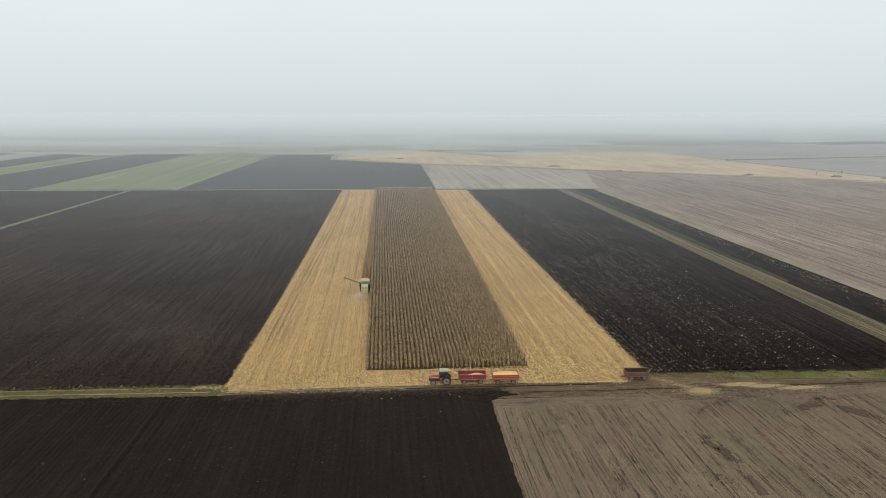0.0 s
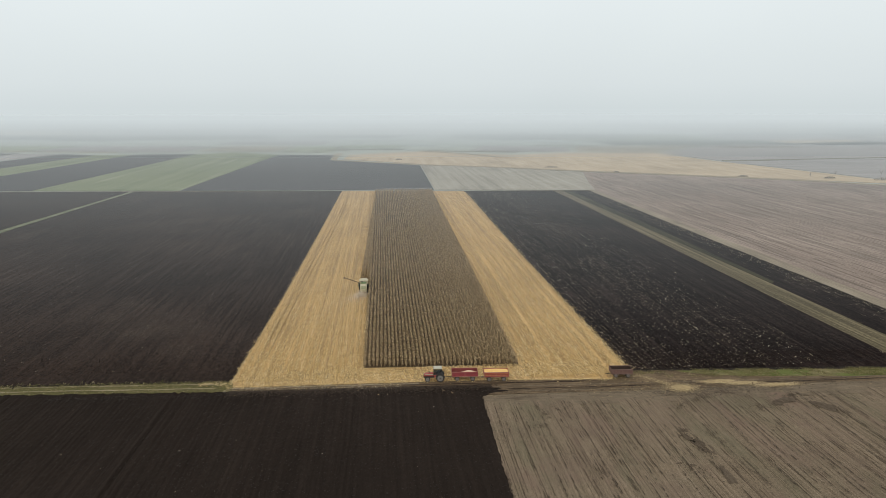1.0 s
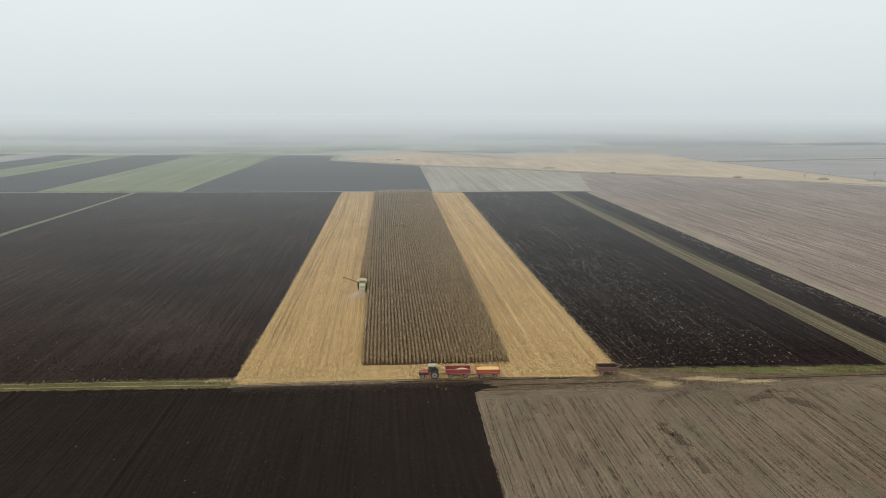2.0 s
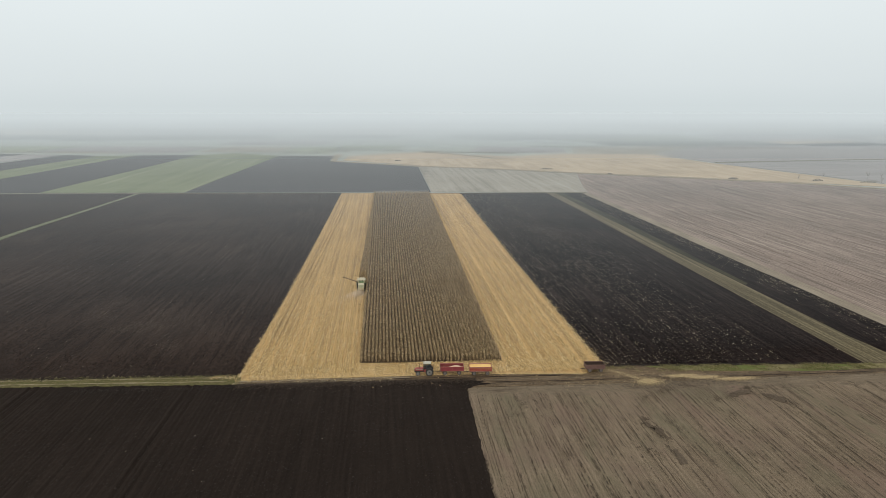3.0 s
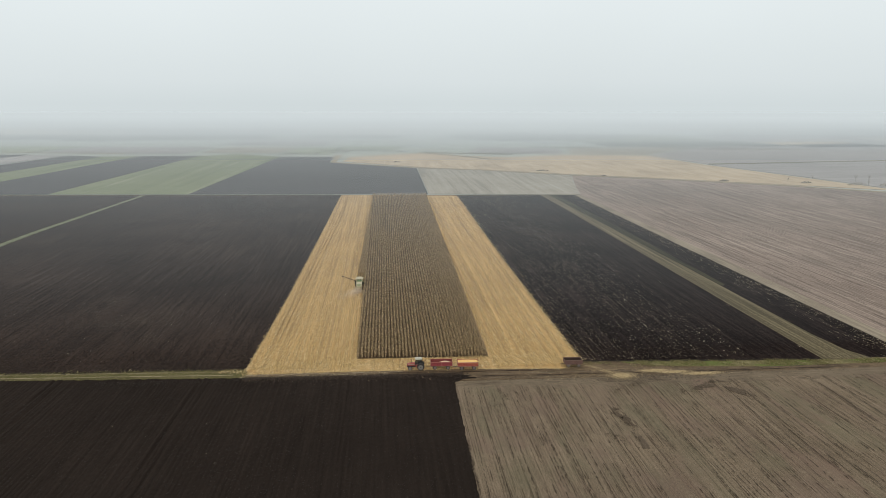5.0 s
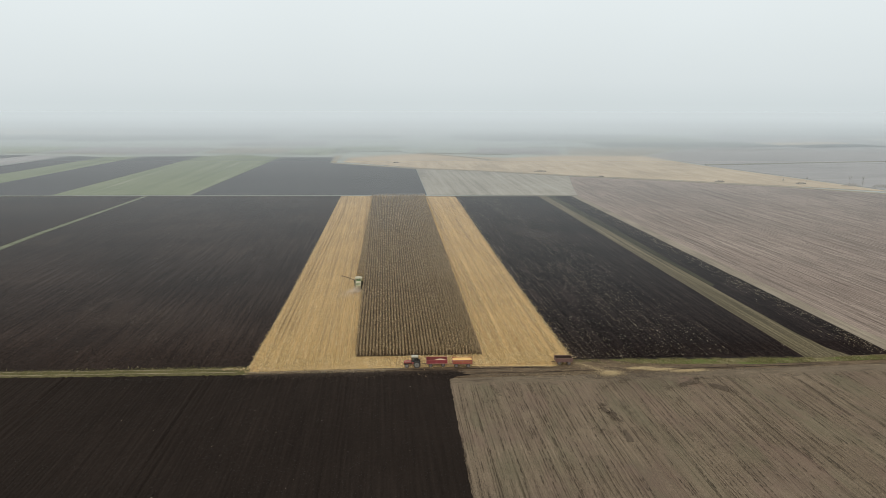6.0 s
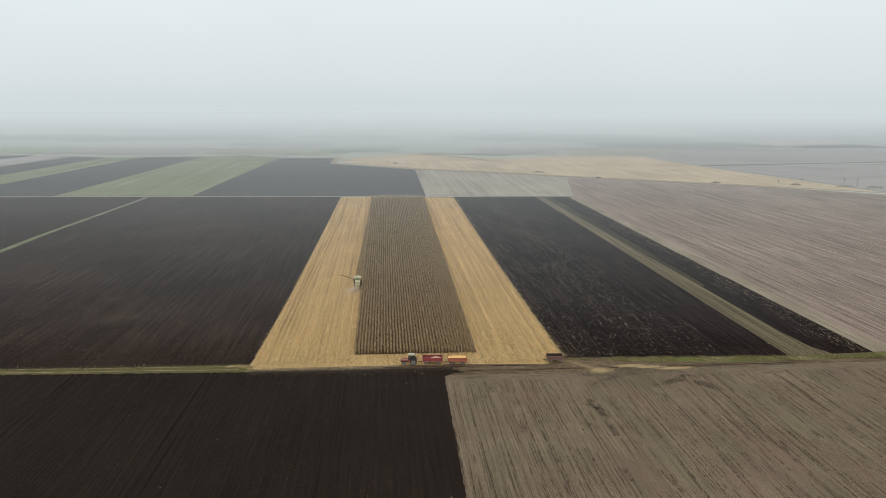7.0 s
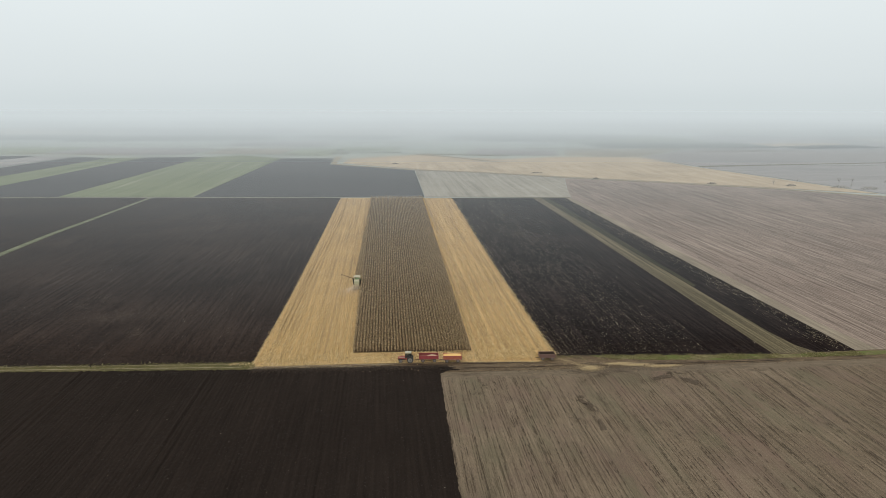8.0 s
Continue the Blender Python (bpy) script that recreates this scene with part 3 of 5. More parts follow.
    slab("dirt_track", [(-25.6, -8.1), (0.0, -8.3), (28.3, -9.0), (50.8, -10.8), (56.1, -6.4), (117.4, -10.2), (126.9, -10.4), (151.1, -9.5), (326.5, -30.3), (326.3, -39.1), (151.1, -16.3), (92.4, -16.8), (59.0, -17.0), (24.1, -15.8), (0.0, -12.1), (-25.7, -10.1)], 0.01, M["brown_earth"],
         "trodden brown dirt track with straw and ruts", "track")
    slab("grass_verge", [(66.0, -7.6), (117.4, -10.7), (126.9, -11.1), (151.1, -10.2), (256.8, -21.7), (256.7, -26.0), (151.1, -13.3), (102.9, -13.8), (80.6, -11.8), (72.0, -10.2)], 0.05, M["patchy_verge"],
         "patchy green grass along a ploughed field", "grass")
    for off, w in ((-6.2, 0.34), (-8.3, 0.38)):
        ribbon("wheel_track", [(x, off - 0.045 * (x + 26)) for x in range(-170, -20, 12)], w, 0.06, M["pale_track"], "pale worn wheel track in grass", "track", 3)
    ribbon("wheel_track", [(8, -9.95), (14.1, -10.1), (30.3, -10.7), (52.8, -11.6)], 0.3, 0.05, M["dark_field"], "dark wet wheel rut beside the stubble", "track", 4)
    ribbon("wheel_track", [(-25.9, -8.6), (-4.0, -9.0), (4.0, -9.15), (14.1, -9.5)], 0.35, 0.05, M["dry_strip"], "pale dry wheel track beside the stubble", "track", 5)
    for n, y in enumerate((-12.3, -13.6, -14.9)):
        ribbon("wheel_track", [(26 + 3 * n, y), (45, y - 0.5), (70, y - 1.3), (118, y - 1.8)], 0.3, 0.04, M["dark_field" if n == 1 else "headland"], "shallow wheel mark on trodden earth", "track", 6 + n)
    for n, x in enumerate((TRAM, TRAM - 1.5)):
        ribbon("wheel_track", [(x - 2.0, -3), (x + 0.4, 94), (x + 2.0, 154), (x + 3.4, 220), (x + 4.4, 312)], 0.42, 0.05, M["pressed_straw"], "pressed wheel line through the stubble", "track", 12 + n)
    slab("soil_tongue", [(22.5, -11.5), (24.6, -11.8), (25.3, -12.6), (26.9, -13.0), (27.6, -13.4), (26.4, -13.8), (28.6, -14.2), (28.9, -14.7), (26.3, -15.0), (25.2, -15.4), (24.9, -15.6), (24.2, -16.5), (22.5, -16.9)], 0.07, M["soil"], "dark soil dragged across the track", "soil")
    # far road and fields behind it
    slab("far_track", [(-600.0, far_y(-600) - 0.5), (-22, far_y(-22) - 0.2), (60, 309.8), (147, 305.6), (147, 307.4), (60, 312.6), (-22, far_y(-22) + 1.6), (-600, far_y(-600) + 1.4)], 0.05, M["track"], "pale dirt track along the field ends", "track")
    slab("wheat_field", [(-230.3, 339.4), (-131.5, 331.8), (-117.0, 681.0), (-177.4, 734.3), (-218.2, 698.3)], 0.1, M["green_field"], "pale green field of young winter wheat", "field")
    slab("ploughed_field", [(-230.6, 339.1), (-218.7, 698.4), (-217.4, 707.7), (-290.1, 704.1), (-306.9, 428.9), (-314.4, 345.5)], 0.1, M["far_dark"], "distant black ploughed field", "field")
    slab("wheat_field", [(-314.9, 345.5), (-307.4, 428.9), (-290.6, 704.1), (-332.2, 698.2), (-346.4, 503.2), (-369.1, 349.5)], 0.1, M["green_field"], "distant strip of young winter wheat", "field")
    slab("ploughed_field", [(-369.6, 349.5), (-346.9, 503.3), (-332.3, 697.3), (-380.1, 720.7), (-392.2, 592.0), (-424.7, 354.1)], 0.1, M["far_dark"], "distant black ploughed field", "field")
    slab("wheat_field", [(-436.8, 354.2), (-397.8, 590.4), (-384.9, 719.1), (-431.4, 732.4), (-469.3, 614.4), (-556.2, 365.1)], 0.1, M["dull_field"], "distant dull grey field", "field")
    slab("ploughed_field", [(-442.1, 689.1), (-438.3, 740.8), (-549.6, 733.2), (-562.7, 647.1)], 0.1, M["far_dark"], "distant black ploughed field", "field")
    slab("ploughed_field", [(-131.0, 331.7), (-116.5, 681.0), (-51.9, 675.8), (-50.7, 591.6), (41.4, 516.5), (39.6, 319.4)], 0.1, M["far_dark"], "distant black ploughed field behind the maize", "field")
    slab("pale_field", [(40.2, 319.3), (42.0, 517.0), (101.8, 488.9), (176.7, 434.5), (158.5, 357.4), (148.7, 308.0)], 0.1, M["pale_field"], "pale grey stubble field with faint rows", "field")
    line = [(-49.7, 593.7), (42.4, 520.1), (101.8, 491.8), (180.6, 437.2), (256.6, 392.3), (328.1, 344.9), (374.7, 301.7), (555.8, 164.5), (951.0, -121.7)]
    slab("far_path", line + [(x + 4, y + 4.5) for x, y in line[::-1]], 0.15, M["pale_track"], "pale dirt path beside a ditch", "track")
    slab("far_path", [(-49.7, 598.2), (-51.4, 702.3), (-43.9, 704.6), (-43.7, 597.8)], 0.15, M["pale_track"], "pale dirt path at a field corner", "track")
    slab("reed_meadow", [(-36.7, 604.8), (-33.7, 665.3), (9.3, 699.4), (68.3, 735.8), (111.3, 678.8), (157.5, 649.2), (235.2, 681.5), (338.4, 663.6), (350.0, 538.2), (377.4, 403.0), (394.5, 310.8), (332.9, 353.0), (261.5, 400.9), (185.3, 446.0), (106.2, 499.1), (46.6, 528.6)], 0.12, M["tan_field"],
         "tan meadow of dry grass and reeds", "meadow")
    slab("dull_field", [(355.0, 539.3), (382.4, 404.9), (399.3, 306.6), (556.4, 197.2), (1786.9, 222.7), (2060.0, 752.2), (564.2, 538.3)], 0.1, M["dull_field"], "dull grey field in haze", "field")
    slab("dull_field", [(343.5, 672.9), (356.3, 544.1), (564.5, 543.5), (2059.8, 758.5), (2101.9, 1254.1), (490.9, 829.3)], 0.12, M["dull_field"], "dull grey field in haze", "field")
    for a, b, w in (((55.5, 734.7), (111.3, 662.8), 5), ((111.3, 662.8), (131.9, 624.3), 5), ((358.6, 539.7), (2059.8, 758.5), 5), ((63.0, 740.6), (172.5, 699.4), 4)):
        d = (Vector(b) - Vector(a)).normalized()
        p = Vector((-d.y, d.x)) * w / 2
        slab("ditch_reeds", [(a[0] + p.x, a[1] + p.y), (b[0] + p.x, b[1] + p.y), (b[0] - p.x, b[1] - p.y), (a[0] - p.x, a[1] - p.y)], 0.6, M["reeds"], "dark reed-filled ditch", "reeds", 0.9)
    # ponds and a river far off
    for pts in ([(-4.2, 782.0), (14.5, 770.1), (15.6, 778.1), (2.0, 789.8)], [(20.8, 775.4), (40.7, 756.7), (45.0, 766.5), (24.9, 786.8)], [(46.3, 908.8), (69.7, 857.7), (76.2, 865.6), (54.8, 911.2)], [(-36.2, 946.4), (-29.0, 922.2), (-24.9, 928.1), (-31.1, 950.8)],
                [(160.3, 1257.8), (235.0, 1019.9), (293.6, 944.1), (303.5, 955.2), (246.8, 1036.3), (187.9, 1250.4)]):
        slab("pond", pts, 0.16, M["water"], "still pale pond reflecting the sky", "pond")
    # tracks and hedges between the far fields
    rng = random.Random(9)
    for _ in range(16):
        x, y = rng.uniform(-500, 500), rng.uniform(720, 1500)
        long, slope, wide = rng.uniform(60, 260), rng.uniform(-0.25, 0.15), rng.uniform(2, 5)
        slab("ditch_reeds" if rng.random() < 0.6 else "far_path", [(x, y), (x + long, y + slope * long), (x + long, y + slope * long + wide), (x, y + wide)], 0.5,
             M["reeds"] if rng.random() < 0.6 else M["pale_track"], "faint line between distant hazy fields", "track", 0.8)
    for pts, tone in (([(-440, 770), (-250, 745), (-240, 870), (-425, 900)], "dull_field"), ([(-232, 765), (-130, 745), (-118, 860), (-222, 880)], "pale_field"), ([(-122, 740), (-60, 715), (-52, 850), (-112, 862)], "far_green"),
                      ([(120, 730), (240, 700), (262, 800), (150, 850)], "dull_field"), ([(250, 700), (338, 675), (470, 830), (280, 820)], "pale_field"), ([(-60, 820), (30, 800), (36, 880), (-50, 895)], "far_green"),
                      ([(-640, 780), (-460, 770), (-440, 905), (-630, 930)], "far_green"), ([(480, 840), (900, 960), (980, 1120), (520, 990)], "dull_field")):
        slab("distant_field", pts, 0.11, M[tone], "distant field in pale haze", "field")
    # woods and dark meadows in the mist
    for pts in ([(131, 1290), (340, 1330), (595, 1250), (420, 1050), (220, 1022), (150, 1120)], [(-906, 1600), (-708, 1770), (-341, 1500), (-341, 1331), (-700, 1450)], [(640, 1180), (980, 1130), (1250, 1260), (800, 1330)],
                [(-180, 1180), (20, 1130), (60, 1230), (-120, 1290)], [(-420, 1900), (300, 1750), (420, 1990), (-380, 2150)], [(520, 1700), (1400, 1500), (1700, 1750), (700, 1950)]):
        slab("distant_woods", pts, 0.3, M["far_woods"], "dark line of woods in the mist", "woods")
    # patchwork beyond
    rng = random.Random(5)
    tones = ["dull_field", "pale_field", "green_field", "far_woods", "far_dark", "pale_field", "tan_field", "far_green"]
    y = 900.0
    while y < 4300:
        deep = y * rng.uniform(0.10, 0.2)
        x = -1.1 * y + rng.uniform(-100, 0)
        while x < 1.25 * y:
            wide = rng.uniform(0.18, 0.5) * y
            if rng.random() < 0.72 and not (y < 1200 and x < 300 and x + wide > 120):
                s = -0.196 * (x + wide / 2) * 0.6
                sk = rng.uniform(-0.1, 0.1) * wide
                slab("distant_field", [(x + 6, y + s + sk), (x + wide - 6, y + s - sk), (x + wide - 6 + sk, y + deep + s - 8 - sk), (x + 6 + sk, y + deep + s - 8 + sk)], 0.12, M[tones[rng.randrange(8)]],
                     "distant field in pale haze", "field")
            x += wide
        y += deep


def build_near_soil():
    def soil(X, Y):
        top = -10.3 - 0.024 * (X + 26) + 0.12 * rough_field(X.shape, (900, 3)) + 0.03 * np.clip(-26 - X, 0, 200)
        Y = -90 + (Y + 90) / 90 * (top + 90)
        edge = 23.4 + 0.018 * (Y + 17) + 0.10 * rough_field(X.shape, (2, 3))
        X = -115 + (X + 115) / 138 * (edge + 115)
        Z = 0.085 + 0.035 * np.sin(X * math.tau / 0.9 + 0.6 * rough_field(X.shape, (40, 40)))
        Z = Z + 0.022 * rough_field(X.shape, (1.5, 1.5)) + 0.03 * rough_field(X.shape, (6, 4)) + 0.035 * rough_field(X.shape, (60, 3))
        for at, deep in ((-36.0, 0.22), (-33.9, 0.17), (-3, 0.12), (-1, 0.10), (-70, 0.15), (-68, 0.12)):
            d = X - at - 0.02 * (Y + 30)
            Z = Z - deep * np.exp(-(d / 0.28) ** 2) + 0.5 * deep * np.exp(-((np.abs(d) - 0.7) / 0.3) ** 2)
        return X, Y, Z

    relief("ploughed_field", -115, 23, -90, 0, 0.3, 0.4, soil, M["soil"], "near field of freshly worked black soil", "field")
    slab("ploughed_field", [(-115.2, -6.6), (-242, -1.8), (-300, -300), (22, -300), (22.5, -90.2), (-115.2, -90.2)], 0.0, M["soil"], "near field of freshly worked black soil", "field")

    def grey(X, Y):
        u = (X - 23.4) / 130.0
        top = np.interp(X, [23, 60, 90, 160], [-19.6, -20.6, -20.2, -20.4]) + 0.35 * rough_field(X.shape, (900, 4))
        Y = -90 + (Y + 90) / 90 * (top + 90)
        edge = 23.32 + 0.018 * (Y + 17) + 0.08 * rough_field(X.shape, (2, 3))
        X = edge + u * 130
        field = np.clip((top - 0.3 - Y) / 1.5, 0, 1)
        Z = 0.04 + 0.022 * np.sin(X * math.tau / 0.7) * field + 0.03 * rough_field(X.shape, (200, 2.0)) * field
        Z = Z + 0.025 * rough_field(X.shape, (1.5, 1.5)) + 0.04 * rough_field(X.shape, (5, 5))
        for k in range(26):
            at, deep = 27 + k * 4.6 + RNG.uniform(-1.2, 1.2), RNG.uniform(0.03, 0.12)
            Z = Z - field * deep * np.exp(-((X - at) / 0.2) ** 2) * (0.4 + 0.6 * (rough_field(X.shape, (8, 400)) > -0.2))
        return X, Y, Z

    slab("headland", [(23.6, -16.2), (59.0, -16.8), (92.4, -16.6), (153.6, -16.2), (326, -38.9), (326, -44), (153.6, -22), (90, -22), (60, -22.4), (23.5, -21.5)], 0.03, M["headland"], "smooth grey headland crossed by wheel marks", "field")
    relief("tilled_field", 23.4, 153.4, -90, 0, 0.3, 0.5, grey, M["grey_field"], "grey dry tilled field with long drill rows", "field")
    slab("tilled_field", [(153.6, -22.2), (326, -44.2), (400, -300), (22.2, -300), (22.4, -90.2), (153.6, -90.2)], 0.0, M["grey_field"], "grey dry tilled field with long drill rows", "field")


build_land()
build_near_soil()


# ---------------------------------------------------------------- maize
def plant_template(rng, width=1.0):
    """Vertices and faces of one dry maize plant about 2.2 m high, its foot at the origin."""
    v, f = [], []
    h = rng.uniform(1.9, 2.3)
    lean = (rng.uniform(-0.12, 0.12), rng.uniform(-0.12, 0.12))
    for k in range(3):
        a = k * math.tau / 3
        v += [(0.02 * math.cos(a) * width, 0.02 * math.sin(a) * width, 0), (lean[0] + 0.008 * math.cos(a), lean[1] + 0.008 * math.sin(a), h)]
    f += [(0, 2, 3, 1), (2, 4, 5, 3), (4, 0, 1, 5)]
    turn = rng.uniform(0, math.tau)
    for k in range(8):
        z = h * (0.22 + 0.085 * k)
        a = turn + (k % 2) * math.pi + rng.uniform(-0.7, 0.7)
        long, w = rng.uniform(0.30, 0.52), rng.uniform(0.04, 0.075) * width
        c, s = math.cos(a), math.sin(a)
        x0, y0 = lean[0] * z / h, lean[1] * z / h
        rise, drop = rng.uniform(0.05, 0.25), rng.uniform(0.1, 0.55)
        base = len(v)
        for d, dz, ww in ((0, 0, 0.6), (0.5 * long, rise, 1.0), (long, rise - drop, 0.25)):
            for q in (-1, 1):
                v.append((x0 + c * d - s * q * w * ww, y0 + s * d + c * q * w * ww, z + dz + q * 0.02))
        f += [(base, base + 2, base + 3, base + 1), (base + 2, base + 4, base + 5, base + 3)]
    base = len(v)
    v += [(lean[0] - 0.05, lean[1], h), (lean[0] + 0.05, lean[1], h), (lean[0] + 0.09, lean[1] + 0.03, h + 0.25), (lean[0] - 0.07, lean[1] - 0.03, h + 0.22)]
    f.append((base, base + 1, base + 2, base + 3))
    return np.array(v), f


CUT_START, CUT_END = 67.5, 79.5  # the stretch that is cut during the clip
ROW = 0.885
ROWS = 38


def build_maize():
    rng = random.Random(3)
    fine = [plant_template(rng, 1.25) for _ in range(10)]
    broad = [plant_template(rng, 1.9) for _ in range(10)]
    verts, faces, count = [], [], 0
    places = []
    for r in range(ROWS):
        x = 0.45 + r * ROW
        y = -0.05 * x + 2.9
        while y < far_y(x) - 3.0:
            near = y < 75
            step = 0.36 if near else 0.55 if y < 170 else 0.8
            if rng.random() < 0.95:
                places.append((x * (1 + 0.125 * y / 313) + rng.gauss(0, 0.05), y, near))
            y += step * rng.uniform(0.75, 1.25)
    # the rows still standing ahead of the harvester
    for r, last in ((1, 300), (2, 270), (3, 230)):
        y = CUT_END
        while y < last:
            narrow = 1 - (y - CUT_END) / (312 - CUT_END)
            places.append((0.45 - r * ROW * narrow + rng.gauss(0, 0.07), y, y < 100))
            y += (0.36 if y < 100 else 0.55 if y < 170 else 0.8) * rng.uniform(0.75, 1.25)
    for x, y, near in places:
        tv, tf = (fine if near else broad)[rng.randrange(10)]
        a, s = rng.uniform(0, math.tau), rng.uniform(0.82, 1.1)
        c, q = math.cos(a) * s, math.sin(a) * s
        p = np.stack([x + tv[:, 0] * c - tv[:, 1] * q, y + tv[:, 0] * q + tv[:, 1] * c, tv[:, 2] * s], -1)
        verts.append(p)
        faces += [tuple(i + count for i in face) for face in tf]
        count += len(tv)
    crop = mesh_object("maize_crop", np.concatenate(verts).tolist(), faces, M["maize"])
    tagged(crop, "standing strip of dry brown maize in straight rows", "maize", kind="stuff")
    meshes = []
    for tv, tf in fine:
        me = bpy.data.meshes.new("maize_plant")
        me.from_pydata(tv.tolist(), [], tf)
        me.materials.append(M["maize"])
        meshes.append(me)
    for r in range(ROWS):
        x = 0.45 + r * ROW
        for k in range(8):
            o = new("maize_plant", meshes[rng.randrange(10)])
            o.parent = crop
            o.matrix_basis = pose(x + rng.gauss(0, 0.06), -0.05 * x + 0.3 + k * 0.32 + rng.uniform(-0.1, 0.1), 0, 0, 0, rng.uniform(0, 360)) @ Matrix.Scale(rng.uniform(0.82, 1.08), 4)
    # bare ground under the plants
    slab("maize_ground", [(0, 0.1), (33.8, -1.6), (37.6, far_y(37.6) - 3), (0.2, far_y(0) - 3)], 0.06, M["brown_earth"], "shaded brown earth between maize rows", "field", 0.1)


def build_cut_bunches():
    """Bunches of maize in the harvester's way; each topples as the header reaches it."""
    rng = random.Random(17)
    bunches = []
    y = CUT_START
    while y < CUT_END - 0.5:
        v, f = [], []
        for r in (1, 2, 3):
            for k in range(3):
                tv, tf = plant_template(rng, 1.25)
                c = len(v)
                v += [(a + 0.45 - r * ROW, b + (k - 1) * 0.33 + rng.uniform(-0.08, 0.08), z) for a, b, z in tv]
                f += [tuple(i + c for i in face) for face in tf]
        ob = mesh_object("maize_bunch", v, f, M["maize"])
        tagged(ob, "bunch of dry maize stalks before the harvester", "maize", "maize being cut")
        ob.location = (0, y + 0.5, 0.02)
        bunches.append((ob, y + 0.5))
        y += 1.0
    return bunches


def left_edge(y):
    return np.interp(y, [-4, 60, 150, 318], [-26.2, -24.5, -23.4, -22.0])


def build_stubble():
    rng = np.random.default_rng(11)
    # cut stalks in rows, each two crossed faces
    pts = []
    for x in list(np.arange(-25.3, -0.3, ROW / 1.5)) + list(np.arange(34.9, 55.9, ROW / 1.5)):
        y0 = -5.5 - 0.08 * max(0, x)
        y1 = far_y(x) - 8
        u = np.arange(0, 1, 1 / 520.0)
        y = y0 + (y1 - y0) * u ** 1.35
        wide = np.maximum(0.0, 3.2 * y / 313) if x > 30 else 0.0
        pts.append(np.stack([x + rng.normal(0, 0.06, len(y)) + wide, y + rng.normal(0, 0.12, len(y))], -1))
    p = np.concatenate(pts)
    p = p[p[:, 0] > left_edge(p[:, 1]) + 0.15]
    n = len(p)
    a = rng.uniform(0, math.pi, n)
    h = rng.uniform(0.12, 0.34, n)
    w = 0.035
    lean = rng.normal(0, 0.10, (n, 2))
    v = np.zeros((n, 8, 3))
    for k in range(2):
        c, s = np.cos(a + k * 1.57) * w, np.sin(a + k * 1.57) * w
        for j, (q, up) in enumerate(((-1, 0), (1, 0), (1, 1), (-1, 1))):
            v[:, k * 4 + j, 0] = p[:, 0] + q * c + up * lean[:, 0]
            v[:, k * 4 + j, 1] = p[:, 1] + q * s + up * lean[:, 1]
            v[:, k * 4 + j, 2] = 0.02 + up * h
    base = np.arange(n)[:, None] * 8
    faces = np.concatenate([base + np.array([[0, 1, 2, 3]]), base + np.array([[4, 5, 6, 7]])])
    tagged(mesh_object("stubble_stalks", v.reshape(-1, 3).tolist(), faces.tolist(), M["litter"]), "short cut maize stalks in rows", "stubble", kind="stuff")
    def swath(p, gap, spread, on):
        k = np.round(p[:, 0] / gap) * gap
        return np.where((rng.uniform(size=len(p)) < on), k + rng.normal(0, spread, len(p)), p[:, 0])

    near = [scatter(-25.8, 0.2, -5, 315, 90000, 0.02, 1.6), scatter(34.2, 56, -7, 120, 46000, 0.02, 1.3), scatter(36.5, 57.5, 120, 308, 26000, 0.02), scatter(-24, 52, -8.0, -0.5, 16000, 0.02)]
    for p, gap, spread in zip(near[:3], (1.45, 2.7, 2.7), (0.17, 0.30, 0.30)):
        p[:, 0] = swath(p, gap, spread, 0.8)
    near = [p[p[:, 0] > left_edge(p[:, 1])] for p in near]
    flakes("straw_litter", np.concatenate(near), 0.34, 0.095, 0.02, M["litter"], "loose chopped maize straw and husks", "straw", tilt=0.45)
    # ragged straw along the field edges
    n = 12000
    y = -6 + 311 * rng.uniform(0, 1, n) ** 1.3
    left = rng.uniform(size=n) < 0.35
    out = np.where(left, -0.45, 1) * (rng.exponential(0.42, n) * (0.5 + np.abs(np.sin(y * 0.9) * np.sin(y * 0.37))) - 0.2)
    edge = np.where(left, left_edge(y), np.interp(y, [-8, 100, 309], [56.1, 56.4, 59.2]))
    flakes("straw_edge", np.stack([edge + out, y, np.full(n, 0.03)], -1), 0.34, 0.095, 0.02, M["litter"], "ragged straw along the field edge", "straw")


